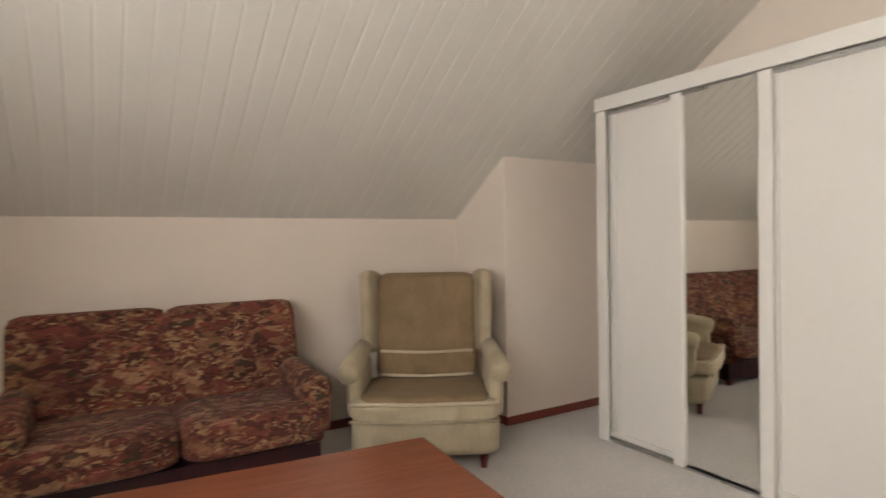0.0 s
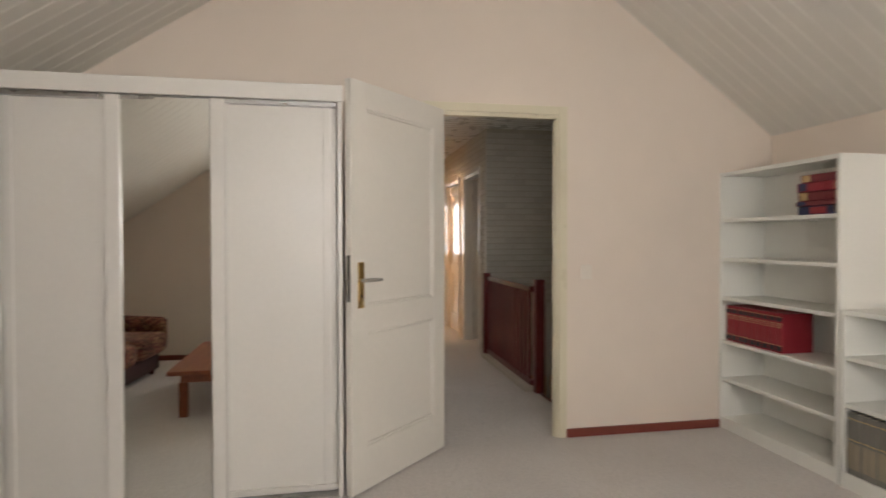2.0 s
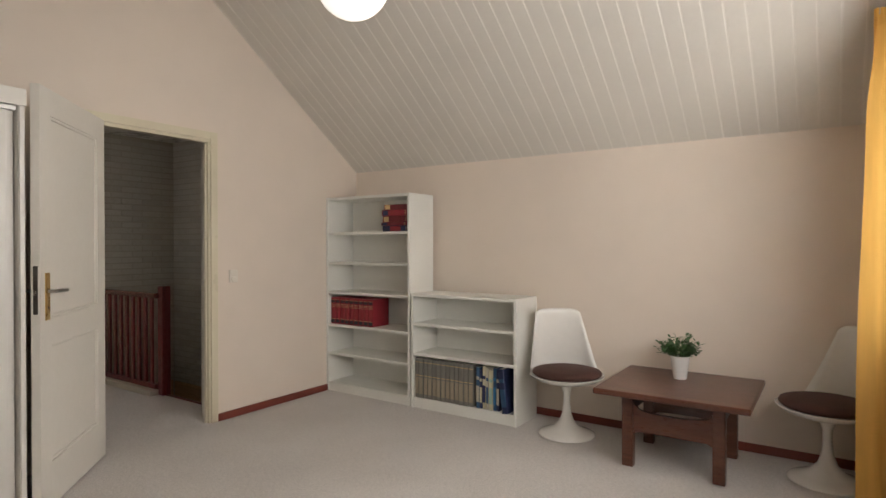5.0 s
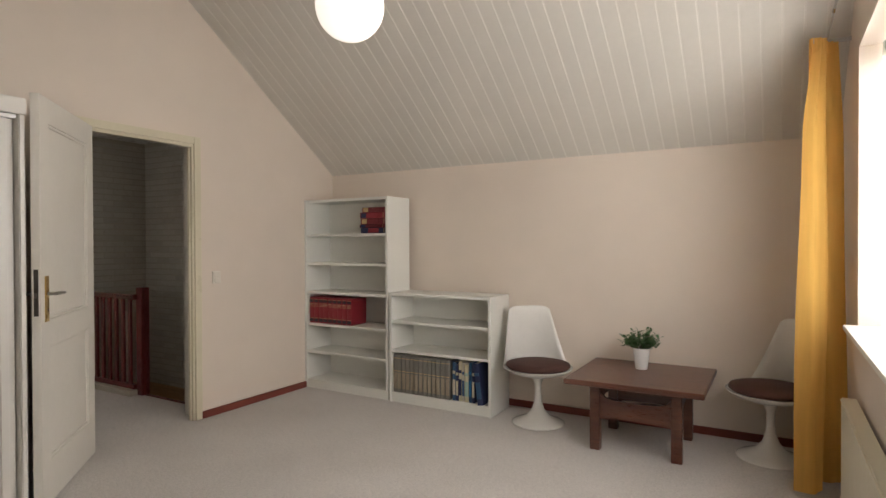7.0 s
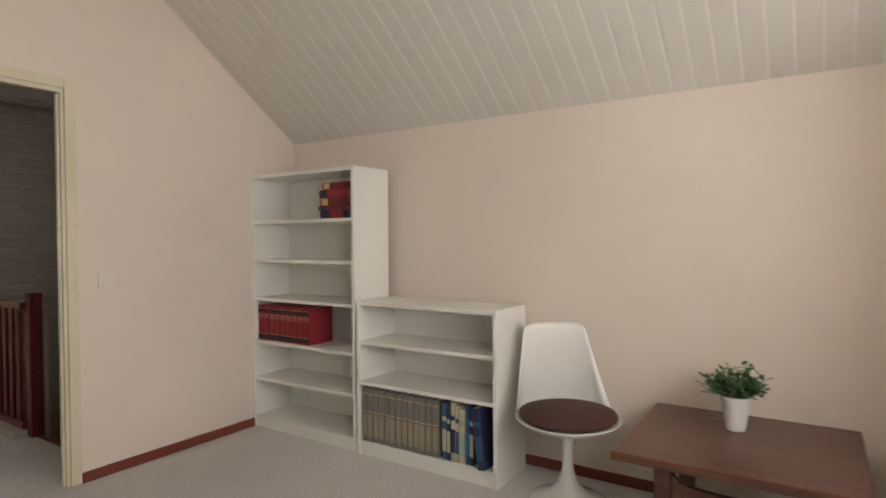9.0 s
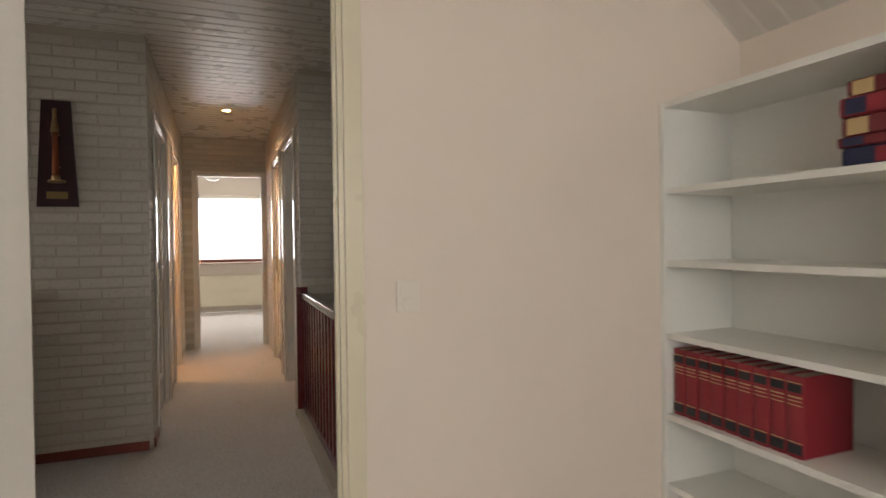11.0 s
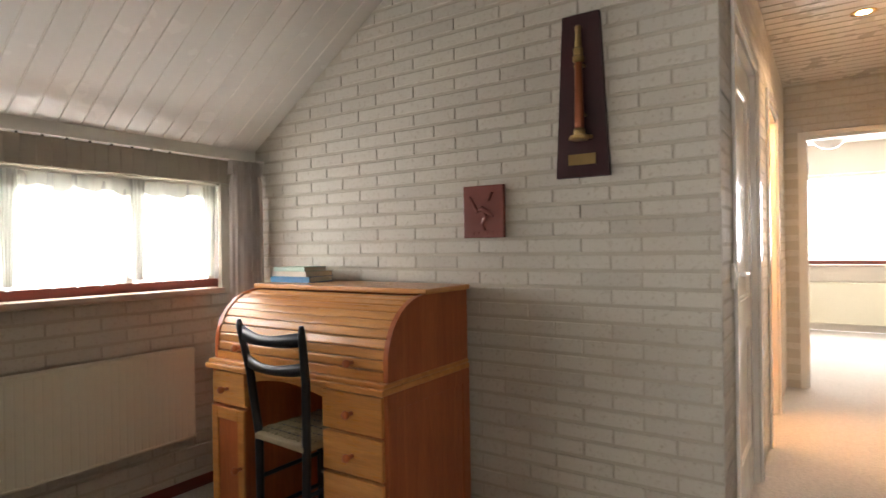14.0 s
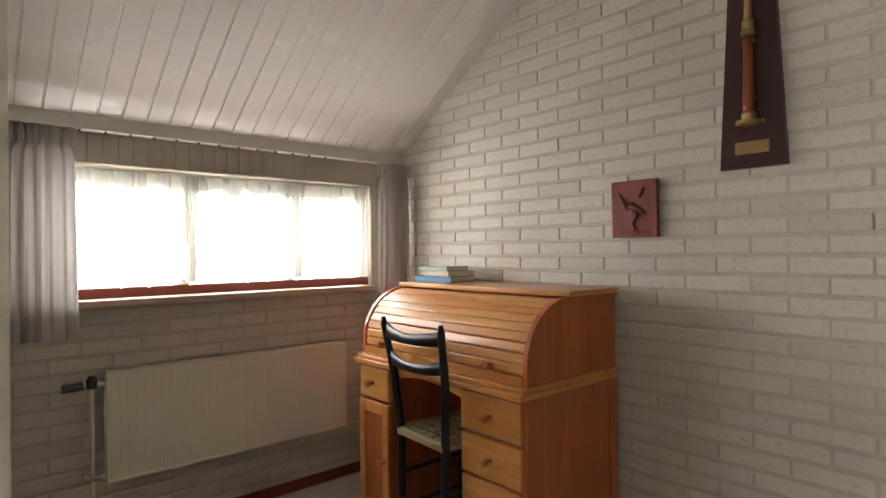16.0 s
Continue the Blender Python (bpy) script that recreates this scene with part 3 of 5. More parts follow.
baseboard(2.982, -1.60, 2.999, D0 - 0.052)
baseboard(XW + 0.014, YS, XE - 0.02, YS + 0.012)
baseboard(XW, YN - 0.012, 2.09, YN)
baseboard(2.09, 3.008, 2.98, 3.02)
baseboard(2.078, 3.008, 2.09, YN - 0.014)
baseboard(XW, YS + 0.02, XW + 0.012, YN - 0.02)
baseboard(BX - 0.014, CN + 0.02, BX - 0.002, LYN - 0.016)
baseboard(LX, LYN - 0.014, BX - 0.02, LYN - 0.002)
baseboard(BX + 0.03, CN - 0.012, ND[0][0] - 0.07, CN)


# door frames
def door_frame(n, y0, y1, x0, x1, turn=None, face=0.06, material=CREAM, h=DH, label="cream painted door frame", both=True):
    """A frame round an opening from y0 to y1 in a wall from x0 to x1; turn lays it into a wall along x."""
    bm = bmesh.new()
    p = 0.014
    for s, y in ((-1, y0), (1, y1)):
        box(bm, x0 - p, min(y, y + s * face), 0, x0 - 0.001, max(y, y + s * face), h + face, bevel=0.003)
        if both:
            box(bm, x1 + 0.001, min(y, y + s * face), 0, x1 + p, max(y, y + s * face), h + face, bevel=0.003)
        box(bm, x0 + 0.002, min(y, y - s * 0.014), 0, x1 - 0.002, max(y, y - s * 0.014), h - 0.022)
        box(bm, x0 + min(0.05, (x1 - x0) * 0.45), min(y - s * 0.014, y - s * 0.024), 0, x1 - min(0.03, (x1 - x0) * 0.1), max(y - s * 0.014, y - s * 0.024), h - 0.030, bevel=0.002)
    box(bm, x0 - p, y0 + 0.001, h, x0 - 0.001, y1 - 0.001, h + face - 0.001, bevel=0.003)
    if both:
        box(bm, x1 + 0.001, y0 + 0.001, h, x1 + p, y1 - 0.001, h + face - 0.001, bevel=0.003)
    box(bm, x0 + 0.002, y0, h - 0.022, x1 - 0.002, y1, h)
    if turn is not None:
        bmesh.ops.transform(bm, verts=bm.verts, matrix=turn)
    return structure(n, bm, material, label)


def along_x(y):
    """Turns a frame drawn for a wall at x into one along x, x becoming y."""
    return Matrix(((0, 1, 0, 0), (1, 0, 0, 0), (0, 0, 1, 0), (0, 0, 0, 1)))


door_frame("door_frame_bedroom", D0, D1, XE, 3.048, face=0.055, material=FRAME_CREAM, h=BH, both=False)
for i, (x0, x1) in enumerate(ND):
    door_frame("door_frame_north_%d" % (i + 1), x0, x1, CN, CN + 0.11, along_x(CN), face=0.05, material=WHITE_GLOSS, label="white painted corridor door frame")
for i, (x0, x1) in enumerate(SD):
    door_frame("door_frame_south_%d" % (i + 1), x0, x1, CS - 0.11, CS, along_x(CS), face=0.05, material=WHITE_GLOSS, label="white painted corridor door frame")
door_frame("door_frame_end", ED[0], ED[1], CE, CE + 0.12, face=0.04, material=WHITE_DOOR, label="white painted frame of the end door")

# ---- windows ----
GLARE = glow_material("overcast_sky_glare", (1.0, 0.97, 0.93), 1.6)


def backdrop(name, *b):
    structure(name, bbox(*b), GLARE, "plain white overcast sky outside the window")


def foliage_backdrop(name, *b):
    """Overcast sky with the pale green of tree crowns hanging in from above."""
    m, nt, bs = nodes_of("sky_with_pale_foliage")
    sep = nt.nodes.new("ShaderNodeSeparateXYZ")
    vec = coords(nt)
    link(nt, vec, sep.inputs[0])
    ragged = nt.nodes.new("ShaderNodeMath")
    ragged.operation = "MULTIPLY_ADD"
    link(nt, noise_of(nt, vec, 5, 5, 0.65), ragged.inputs[0])
    ragged.inputs[1].default_value = 0.5
    link(nt, sep.outputs["Z"], ragged.inputs[2])
    shift = nt.nodes.new("ShaderNodeMapRange")
    shift.inputs["From Min"].default_value, shift.inputs["From Max"].default_value = 1.80, 2.02
    link(nt, ragged.outputs[0], shift.inputs["Value"])
    leafy = ramp(nt, noise_of(nt, vec, 14, 4, 0.7), [(0.35, (0.22, 0.27, 0.15)), (0.65, (0.55, 0.62, 0.42))])
    colour = mixed(nt, shift.outputs["Result"], (1.6, 1.55, 1.49), leafy)
    link(nt, colour, bs.inputs["Emission Color"])
    bs.inputs["Base Color"].default_value = (0, 0, 0, 1)
    bs.inputs["Emission Strength"].default_value = 1.0
    structure(name, bbox(*b), m, "white overcast sky with pale tree crowns outside the window")


backdrop("backdrop_west", -3.1, -3.5, -0.5, -3.0, 4.5, 4.0)
backdrop("backdrop_west_side", -3.0, -2.7, -0.5, -1.42, -2.6, 4.0)
foliage_backdrop("backdrop_north", 1.5, 4.8, -0.5, 7.5, 4.9, 3.5)
backdrop("backdrop_east", 15.0, -4, -0.5, 15.1, 4, 4)
backdrop("backdrop_south", 4, -5.1, -0.5, 10, -5.0, 4)


def window(name, width, height, mullions, m, frame_mat, lower_mat, label):
    """A window in its own plane: x across, z up, y outward."""
    ob = thing(name, 0, 0, 0, label, "window")
    ob.matrix_basis = m
    ob["kind"] = "structure"
    f = 0.055
    bm = bmesh.new()
    box(bm, 0, 0, height - f, width, 0.06, height, bevel=0.004)
    box(bm, 0, 0, f, f, 0.06, height - f, bevel=0.004)
    box(bm, width - f, 0, f, width, 0.06, height - f, bevel=0.004)
    part("window_frame", bm, frame_mat, ob)
    part("lower_rail", bbox(0, -0.006, 0, width, 0.06, f, bevel=0.004), lower_mat, ob, "red-brown painted lower rail")
    xs = [f] + [k for k in mullions] + [width - f]
    for k in mullions:
        part("mullion", bbox(k - 0.03, 0.002, f, k + 0.03, 0.058, height - f, bevel=0.004), frame_mat, ob)
    for x0, x1 in zip(xs, xs[1:]):
        pane = part("pane", bbox(x0 + 0.005, 0.026, f, x1 - 0.005, 0.032, height - f), GLASS, ob)
        pane.visible_shadow = False
    return ob


window("window_west", W1 - W0, WZ1 - WZ0, (0.9, 1.8), Matrix(((0, -1, 0, XW - 0.16), (1, 0, 0, W0), (0, 0, 1, WZ0), (0, 0, 0, 1))), WHITE_DOOR, WHITE_DOOR, "white framed bedroom window behind a net curtain")
window("window_north", N1 - N0, NZ1 - NZ0, (0.56, 1.06), pose(N0, LYN + 0.04, NZ0), WHITE_DOOR, RED_BASE, "white framed landing window with red-brown lower rail")
window("window_east", 2.6, 1.21, (), Matrix(((0, 1, 0, 12.46), (-1, 0, 0, 1.1), (0, 0, 1, 0.89), (0, 0, 0, 1))), WHITE_DOOR, RED_BASE, "white framed window of the end room")
window("window_south", 1.5, 1.2, (0.75,), Matrix(((-1, 0, 0, 7.75), (0, -1, 0, -3.34), (0, 0, 1, 0.9), (0, 0, 0, 1))), WHITE_DOOR, WHITE_DOOR, "white framed window of the south room")

structure("window_sill_west", bbox(XW - 0.155, W0 + 0.002, WZ0 + 0.002, XW + 0.06, W1 - 0.002, WZ0 + 0.026, bevel=0.004), SHELF, "white window sill board")
structure("window_sill_north", bbox(N0 - 0.06, 2.600, 0.985, 4.945, LYN + 0.1, 1.012, bevel=0.004), SILL_WOOD, "pinkish wooden window sill board")
structure("window_sill_east", bbox(12.28, -1.6, 0.86, 12.46, 1.2, 0.89, bevel=0.004), SILL_WOOD, "wooden sill of the end room window")
structure("curtain_batten", bbox(LX, 2.640, 1.684, BX - 0.001, 2.688, 1.744, bevel=0.004), WHITE, "white batten at the foot of the sloping boards")
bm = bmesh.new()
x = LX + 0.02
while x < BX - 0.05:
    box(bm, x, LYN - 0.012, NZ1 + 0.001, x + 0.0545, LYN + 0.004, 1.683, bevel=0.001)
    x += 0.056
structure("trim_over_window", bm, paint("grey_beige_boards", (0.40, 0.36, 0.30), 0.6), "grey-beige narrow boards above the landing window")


# ---- curtains ----
def folds(width, drop, depth, waves, seed, flare=1.0, gather=0.0, rows=26, cols=None, uneven=0.3, hem=None, thick=0.0):
    """A hanging cloth with folds: x across, z down from 0, y in depth."""
    rnd = random.Random(seed)
    cols = cols or waves * 12
    ph = [rnd.uniform(0, 6.28) for _ in range(4)]
    bm = bmesh.new()
    grid = []
    for r in range(rows + 1):
        v = r / rows
        spread = 1 + (flare - 1) * v - gather * math.exp(-((v - 0.06) / 0.05) ** 2) * 0.15
        row = []
        for c in range(cols + 1):
            u = c / cols
            w = u + 0.018 * math.sin(6.28 * 2 * u + ph[0]) * uneven
            a = depth * (0.55 + 0.45 * math.sin(3.1 * u * 2 + ph[1]) * uneven) * (0.75 + 0.35 * v)
            y = a * math.sin(6.283 * waves * w + 0.5 * math.sin(2.2 * v + ph[2])) + 0.25 * a * math.sin(6.283 * waves * 2.3 * w + ph[3] + v)
            z = -drop * v
            if hem is not None and r == rows:
                z += hem * (0.5 + 0.5 * math.cos(6.283 * u * 11)) - hem * 0.3 * math.sin(u * 40)
            row.append(bm.verts.new(((u - 0.5) * width * spread, y, z)))
        grid.append(row)
    for a, b in zip(grid, grid[1:]):
        for i in range(cols):
            bm.faces.new((a[i], a[i + 1], b[i + 1], b[i]))
    return bm


def heading(width, depth, waves, seed):
    """Pinched pleats at the top of a curtain."""
    return folds(width, 0.075, depth, waves, seed, rows=5, uneven=0.6)


def drape(width, drop, depth, rows=60, cols=84):
    """A gathered full-length curtain: pinched at the top, two broad soft folds that open toward the hem."""
    bm = bmesh.new()
    grid = []
    for r in range(rows + 1):
        v = r / rows
        q = min(1.0, v / 0.22)
        q = q * q * (3 - 2 * q)
        spread = 0.58 + 0.16 * q + 0.48 * v
        row = []
        for c in range(cols + 1):
            u = c / cols
            broad = math.sin(6.283 * (1.55 * u + 0.06 * math.sin(3 * v)) + 0.5) + 0.35 * math.sin(6.283 * 3.3 * u + 1.0 + 0.8 * v)
            fine = math.sin(6.283 * 6 * u + 0.7)
            y = depth * (0.45 + 0.45 * q + 0.25 * v) * broad * 0.75 + 0.022 * (1 - q) * fine + 0.004 * math.sin(9 * v + 5 * u)
            row.append(bm.verts.new(((u - 0.5) * width * spread + 0.012 * q * math.sin(6.283 * 1.55 * u), y, -drop * v)))
        grid.append(row)
    for a, b in zip(grid, grid[1:]):
        for i in range(cols):
            bm.faces.new((a[i], a[i + 1], b[i + 1], b[i]))
    return bm


rail = thing("curtain_rail", -0.99, 0.2, 2.385, "thin metal curtain rail on brackets above the window", "curtain rail")
part("rail_bar", tube(bmesh.new(), [(0, -1.72, 0), (0, 1.6, 0)], 0.007, 10), STEEL, rail)
for y in (-1.55, 0.0, 1.5):
    part("bracket", bbox(-0.11, y - 0.008, -0.006, 0.004, y + 0.008, 0.014, bevel=0.002), STEEL, rail)
cur = thing("yellow_curtain", -0.97, -1.27, 2.375, "drawn-back full-length yellow curtain beside the window", "curtain")
cur.matrix_basis = pose(-0.965, -1.27, 2.375, 0, 0, 62)
part("cloth", drape(0.30, 2.335, 0.060), YELLOW, cur, "", True)
part("pleat_band", heading(0.19, 0.030, 6, 5), YELLOW, cur, "", True)
for k in range(5):
    part("hook", tube(bmesh.new(), [(-0.08 + 0.04 * k, 0, -0.03), (-0.08 + 0.04 * k, 0, 0.006)], 0.002, 6), STEEL, cur)

net = thing("net_curtain", XW - 0.085, (W0 + W1) / 2, WZ1 - 0.02, "sheer white net curtain across the bedroom window", "net curtain")
net.matrix_basis = pose(XW - 0.085, (W0 + W1) / 2, WZ1 - 0.02, 0, 0, 90)
part("voile", folds(2.62, 1.295, 0.012, 26, 9, rows=10, cols=260), NET, net, "", True)
part("heading_band", folds(2.62, 0.07, 0.013, 26, 9, rows=2, cols=260), NET_BAND, net, "", True)

net = thing("net_curtain", (N0 + N1) / 2, LYN + 0.012, NZ1 - 0.02, "sheer white net curtain with scalloped hem on the landing window", "net curtain")
for k, (x, w) in enumerate(((-0.47, 0.60), (0.07, 0.56), (0.535, 0.46))):
    p = part("voile", folds(w, 0.485, 0.010, 6, 21 + k, rows=8, cols=120, hem=0.02), NET, net, "", True)
    p.matrix_basis = pose(x, 0.004 * k, 0)
for k, x in enumerate((-0.19, 0.325, 0.70)):
    p = part("gathered_edge", folds(0.075, 0.47, 0.012, 4, 61 + k, rows=8, cols=40, flare=0.45), NET_EDGE, net, "bunched edge of the net panel", True)
    p.matrix_basis = pose(x, -0.012, 0)
part("heading_band", folds(1.50, 0.075, 0.011, 15, 21, rows=3, cols=300, hem=0.018), NET_BAND, net, "", True)
part("rod", tube(bmesh.new(), [(-0.76, 0, 0.004), (0.76, 0, 0.004)], 0.006, 8), WHITE, net)

for nm, x, w, drop, seed in (("left", 3.47, 0.20, 0.795, 31), ("right", 5.055, 0.20, 0.795, 33)):
    cur = thing("grey_curtain", x, 2.566, 1.672, "short pleated grey linen curtain beside the landing window", "curtain", "landing window curtains")
    part("cloth", folds(w, drop, 0.026, 5, seed, flare=1.08, gather=1.4, rows=28, cols=100, uneven=0.8), GREY_CLOTH, cur, "", True)
    part("pleat_band", heading(w + 0.012, 0.030, 9, seed + 1), GREY_CLOTH, cur, "", True)
rail = thing("curtain_rail", 4.2, 2.566, 1.676, "white plastic curtain track under the sloping ceiling", "curtain rail")
part("track", bbox(-0.97, -0.010, -0.006, 0.97, 0.010, 0.006, bevel=0.002), WHITE, rail)
for k in range(5):
    part("bracket", bbox(-0.9 + 0.45 * k, 0.008, 0.002, -0.88 + 0.45 * k, 0.076, 0.010), WHITE, rail)
for k in range(13):
    part("glider", bbox(-0.62 + k * 0.0875, -0.004, -0.014, -0.612 + k * 0.0875, 0.004, -0.0055), DARK_STEEL, rail)


# ---- radiators ----
def radiator(x, y, z, width, height, rz, label, valve=0):
    ob = thing("radiator", x, y, z, label, "radiator", rz=rz)
    n = int(width / 0.0333)
    step = (width - 0.024) / n
    prof = [(0.0, 0.055), (0.0, 0.018), (0.004, 0.012)]
    for i in range(n):
        a = 0.012 + i * step
        prof += [(a, 0.012), (a + 0.005, 0.0105), (a + step - 0.006, 0.0105), (a + step - 0.001, 0.012)]
    prof += [(width - 0.004, 0.012), (width, 0.018), (width, 0.055)]
    part("panel", prism(bmesh.new(), prof, "z", 0.012, height - 0.012), RADIATOR, ob)
    for z0 in (0.0, height - 0.014):
        part("edge_rail", bbox(0.001, 0.008, z0, width - 0.001, 0.056, z0 + 0.014, bevel=0.004), RADIATOR, ob)
    part("top_grille", bbox(0.004, 0.014, height, width - 0.004, 0.07, height + 0.006, bevel=0.002), RADIATOR, ob)
    for s in (0.12, width - 0.14):
        part("wall_bracket", bbox(s, 0.055, 0.05, s + 0.03, 0.085, height - 0.05), RADIATOR, ob)
    if valve:
        xx = -0.045 if valve < 0 else width + 0.045
        part("valve", lathe(bmesh.new(), [(0.010, 0), (0.018, 0.004), (0.020, 0.035), (0.012, 0.05)], 16, (xx, 0.035, height - 0.055)), DARK_STEEL, ob, "dark radiator valve")
        bm = tube(bmesh.new(), [(xx + (0.05 if valve < 0 else -0.05), 0.035, height - 0.04), (xx, 0.035, height - 0.04)], 0.009)
        tube(bm, [(xx, 0.035, height - 0.04), (xx, 0.035, -z)], 0.008)
        tube(bm, [(xx + (0.05 if valve < 0 else -0.05), 0.035, 0.03), (xx + 0.005, 0.035, 0.03)], 0.009)
        part("pipe", bm, RADIATOR, ob)
        part("valve_knob", tube(bmesh.new(), [(xx - 0.10, 0.035, height - 0.04), (xx - 0.03, 0.035, height - 0.04)], 0.015, 14), DARK_STEEL, ob, "dark thermostat knob")
        part("lower_valve", tube(bmesh.new(), [(xx - 0.03, 0.035, 0.03), (xx + 0.03, 0.035, 0.03)], 0.014, 12), STEEL, ob)
    return ob


radiator(3.675, 2.600, 0.285, 1.10, 0.435, 0, "cream panel radiator below the landing window", -1)
radiator(XW + 0.085, -0.93, 0.12, 2.2, 0.47, 90, "cream panel radiator below the bedroom window")
radiator(12.30, 1.0, 0.10, 2.4, 0.55, -90, "cream panel radiator below the end room window")


# ---- doors ----
def door_leaf(name, width, height, m, label, panels=True, handle_side=1, material=WHITE_DOOR, both=True):
    """A panelled leaf: hinge at x = 0, opening along x, thickness along y."""
    ob = thing(name, 0, 0, 0, label, "door")
    ob.matrix_basis = m
    ob["kind"] = "structure"
    t, s = 0.040, 0.115
    rails = ((0, 0.22), (0.80, 0.93), (height - 0.13, height))
    for a in (0, width - s):
        part("stile", bbox(a, 0, 0, a + s, t, height, bevel=0.002), material, ob)
    for z0, z1 in rails:
        part("rail", bbox(s, 0.0004, z0, width - s, t - 0.0004, z1), material, ob)
    for (_, z0), (z1, _) in zip(rails, rails[1:]):
        p = part("panel", bbox(s - 0.001, 0.012, z0 - 0.001, width - s + 0.001, t - 0.012, z1 + 0.001), material, ob)
        bm = bmesh.new()
        for y in (0.004, t - 0.004):
            for a in ((s, z0, s + 0.016, z1), (width - s - 0.016, z0, width - s, z1), (s + 0.016, z0, width - s - 0.016, z0 + 0.016), (s + 0.016, z1 - 0.016, width - s - 0.016, z1)):
                box(bm, a[0], min(y, t / 2), a[1], a[2], max(y, t / 2), a[3], bevel=0.003, segs=1)
        part("moulding", bm, material, p)
    for y, d in ((0, -1), (t, 1)):
        h = part("handle_plate", bbox(width - 0.085, min(y, y + d * 0.008), 0.925, width - 0.045, max(y, y + d * 0.008), 1.155, bevel=0.003), BRASS, ob, "brass handle plate")
        bm = tube(bmesh.new(), [(width - 0.065, y + d * 0.006, 1.065), (width - 0.065, y + d * 0.05, 1.065)], 0.008, 12)
        tube(bm, [(width - 0.055, y + d * 0.048, 1.066), (width - 0.09, y + d * 0.050, 1.066), (width - 0.175, y + d * 0.048, 1.063)], [0.009, 0.010, 0.008], 12)
        part("lever", bm, STEEL, h, "steel door lever")
        part("keyhole", tube(bmesh.new(), [(width - 0.065, y + d * 0.0078, 0.985), (width - 0.065, y + d * 0.0092, 0.985)], 0.006, 10), DARK_STEEL, h)
    part("lock_plate", bbox(width - 0.001, 0.010, 0.96, width + 0.002, 0.030, 1.19, bevel=0.0008), DARK_STEEL, ob, "dark steel lock plate")
    part("latch", bbox(width + 0.002, 0.014, 1.05, width + 0.010, 0.026, 1.075, bevel=0.002), STEEL, ob)
    for z in (0.25, 1.75):
        part("hinge", lathe(bmesh.new(), [(0.008, 0), (0.008, 0.09)], 12, (-0.006, 0.0, z)), STEEL, ob)
    return ob


ang = math.degrees(math.atan2(0.915 - 0.350, 2.392 - 2.982))
door_leaf("door_bedroom", 0.83, 2.055, pose(2.982, 0.350, 0.012, 0, 0, ang), "white panelled bedroom door standing open")
door_leaf("door_north", 0.825, 2.005, pose(ND[0][1] - 0.018, CN + 0.028, 0.012, 0, 0, 180) @ pose(0, -0.04, 0), "closed white glossy panelled corridor door", material=WHITE_GLOSS)
door_leaf("door_north_open", 0.71, 2.005, pose(ND[1][1] - 0.02, CN + 0.115, 0.012, 0, 0, 92), "white corridor door standing open to the lit side room", material=WHITE_GLOSS)
door_leaf("door_south_open", 0.74, 2.005, pose(SD[0][1] - 0.018, CS - 0.115, 0.012, 0, 0, -93), "white panelled door standing open beside the stairs", material=WHITE_GLOSS)
door_leaf("door_south", 0.745, 2.005, pose(SD[1][0] + 0.018, CS - 0.07, 0.012), "closed white glossy corridor door", material=WHITE_GLOSS)
door_leaf("door_end_open", 0.72, 2.005, pose(CE + 0.13, ED[1] - 0.02, 0.012, 0, 0, 4), "white door of the end room standing open")

# ---- bedroom furniture ----
def sofa():
    ob = thing("two_seat_sofa", 0.135, 3.17, 0, "two-seat sofa in brown and rust floral velour", "sofa")
    part("plinth", bbox(-0.66, -0.27, 0.05, 0.66, 0.34, 0.20, bevel=0.012), PLAQUE_WOOD, ob, "dark stained wooden plinth")
    for x in (-0.60, 0.60):
        for y in (-0.22, 0.30):
            part("leg", lathe(bmesh.new(), [(0.018, 0), (0.026, 0.05)], 12, (x, y, 0)), DARK_RED, ob)
    for s in (-1, 1):
        c = part("seat_cushion", soft(bmesh.new(), (s * 0.335, -0.08, 0.315), (0.69, 0.60, 0.20), 5.5, 10), FLORAL, ob, "", True)
        part("piping", soft(bmesh.new(), (s * 0.335, -0.08, 0.345), (0.695, 0.605, 0.014), 7, 6), FLORAL, c, "", True)
        part("back_cushion", soft(bmesh.new(), (0, 0, 0), (0.685, 0.17, 0.56), 11.0, 10, pose(s * 0.335, 0.225, 0.60, -13)), FLORAL, ob, "", True)
    for s in (-1, 1):
        a = part("arm", soft(bmesh.new(), (s * 0.620, -0.02, 0.33), (0.12, 0.60, 0.32), 5, 8), FLORAL, ob, "", True)
        bm = tube(bmesh.new(), [(s * 0.632, -0.335, 0.465), (s * 0.632, -0.31, 0.467), (s * 0.632, 0.05, 0.485), (s * 0.632, 0.28, 0.51)], [0.060, 0.076, 0.076, 0.064], 18)
        part("arm_roll", bm, FLORAL, a, "", True)
        part("arm_front", soft(bmesh.new(), (s * 0.632, -0.332, 0.39), (0.11, 0.03, 0.26), 5, 5), FLORAL, a, "", True)
    part("back_frame", soft(bmesh.new(), (0, 0.31, 0.50), (1.36, 0.10, 0.66), 8, 8), FLORAL, ob, "", True)


sofa()


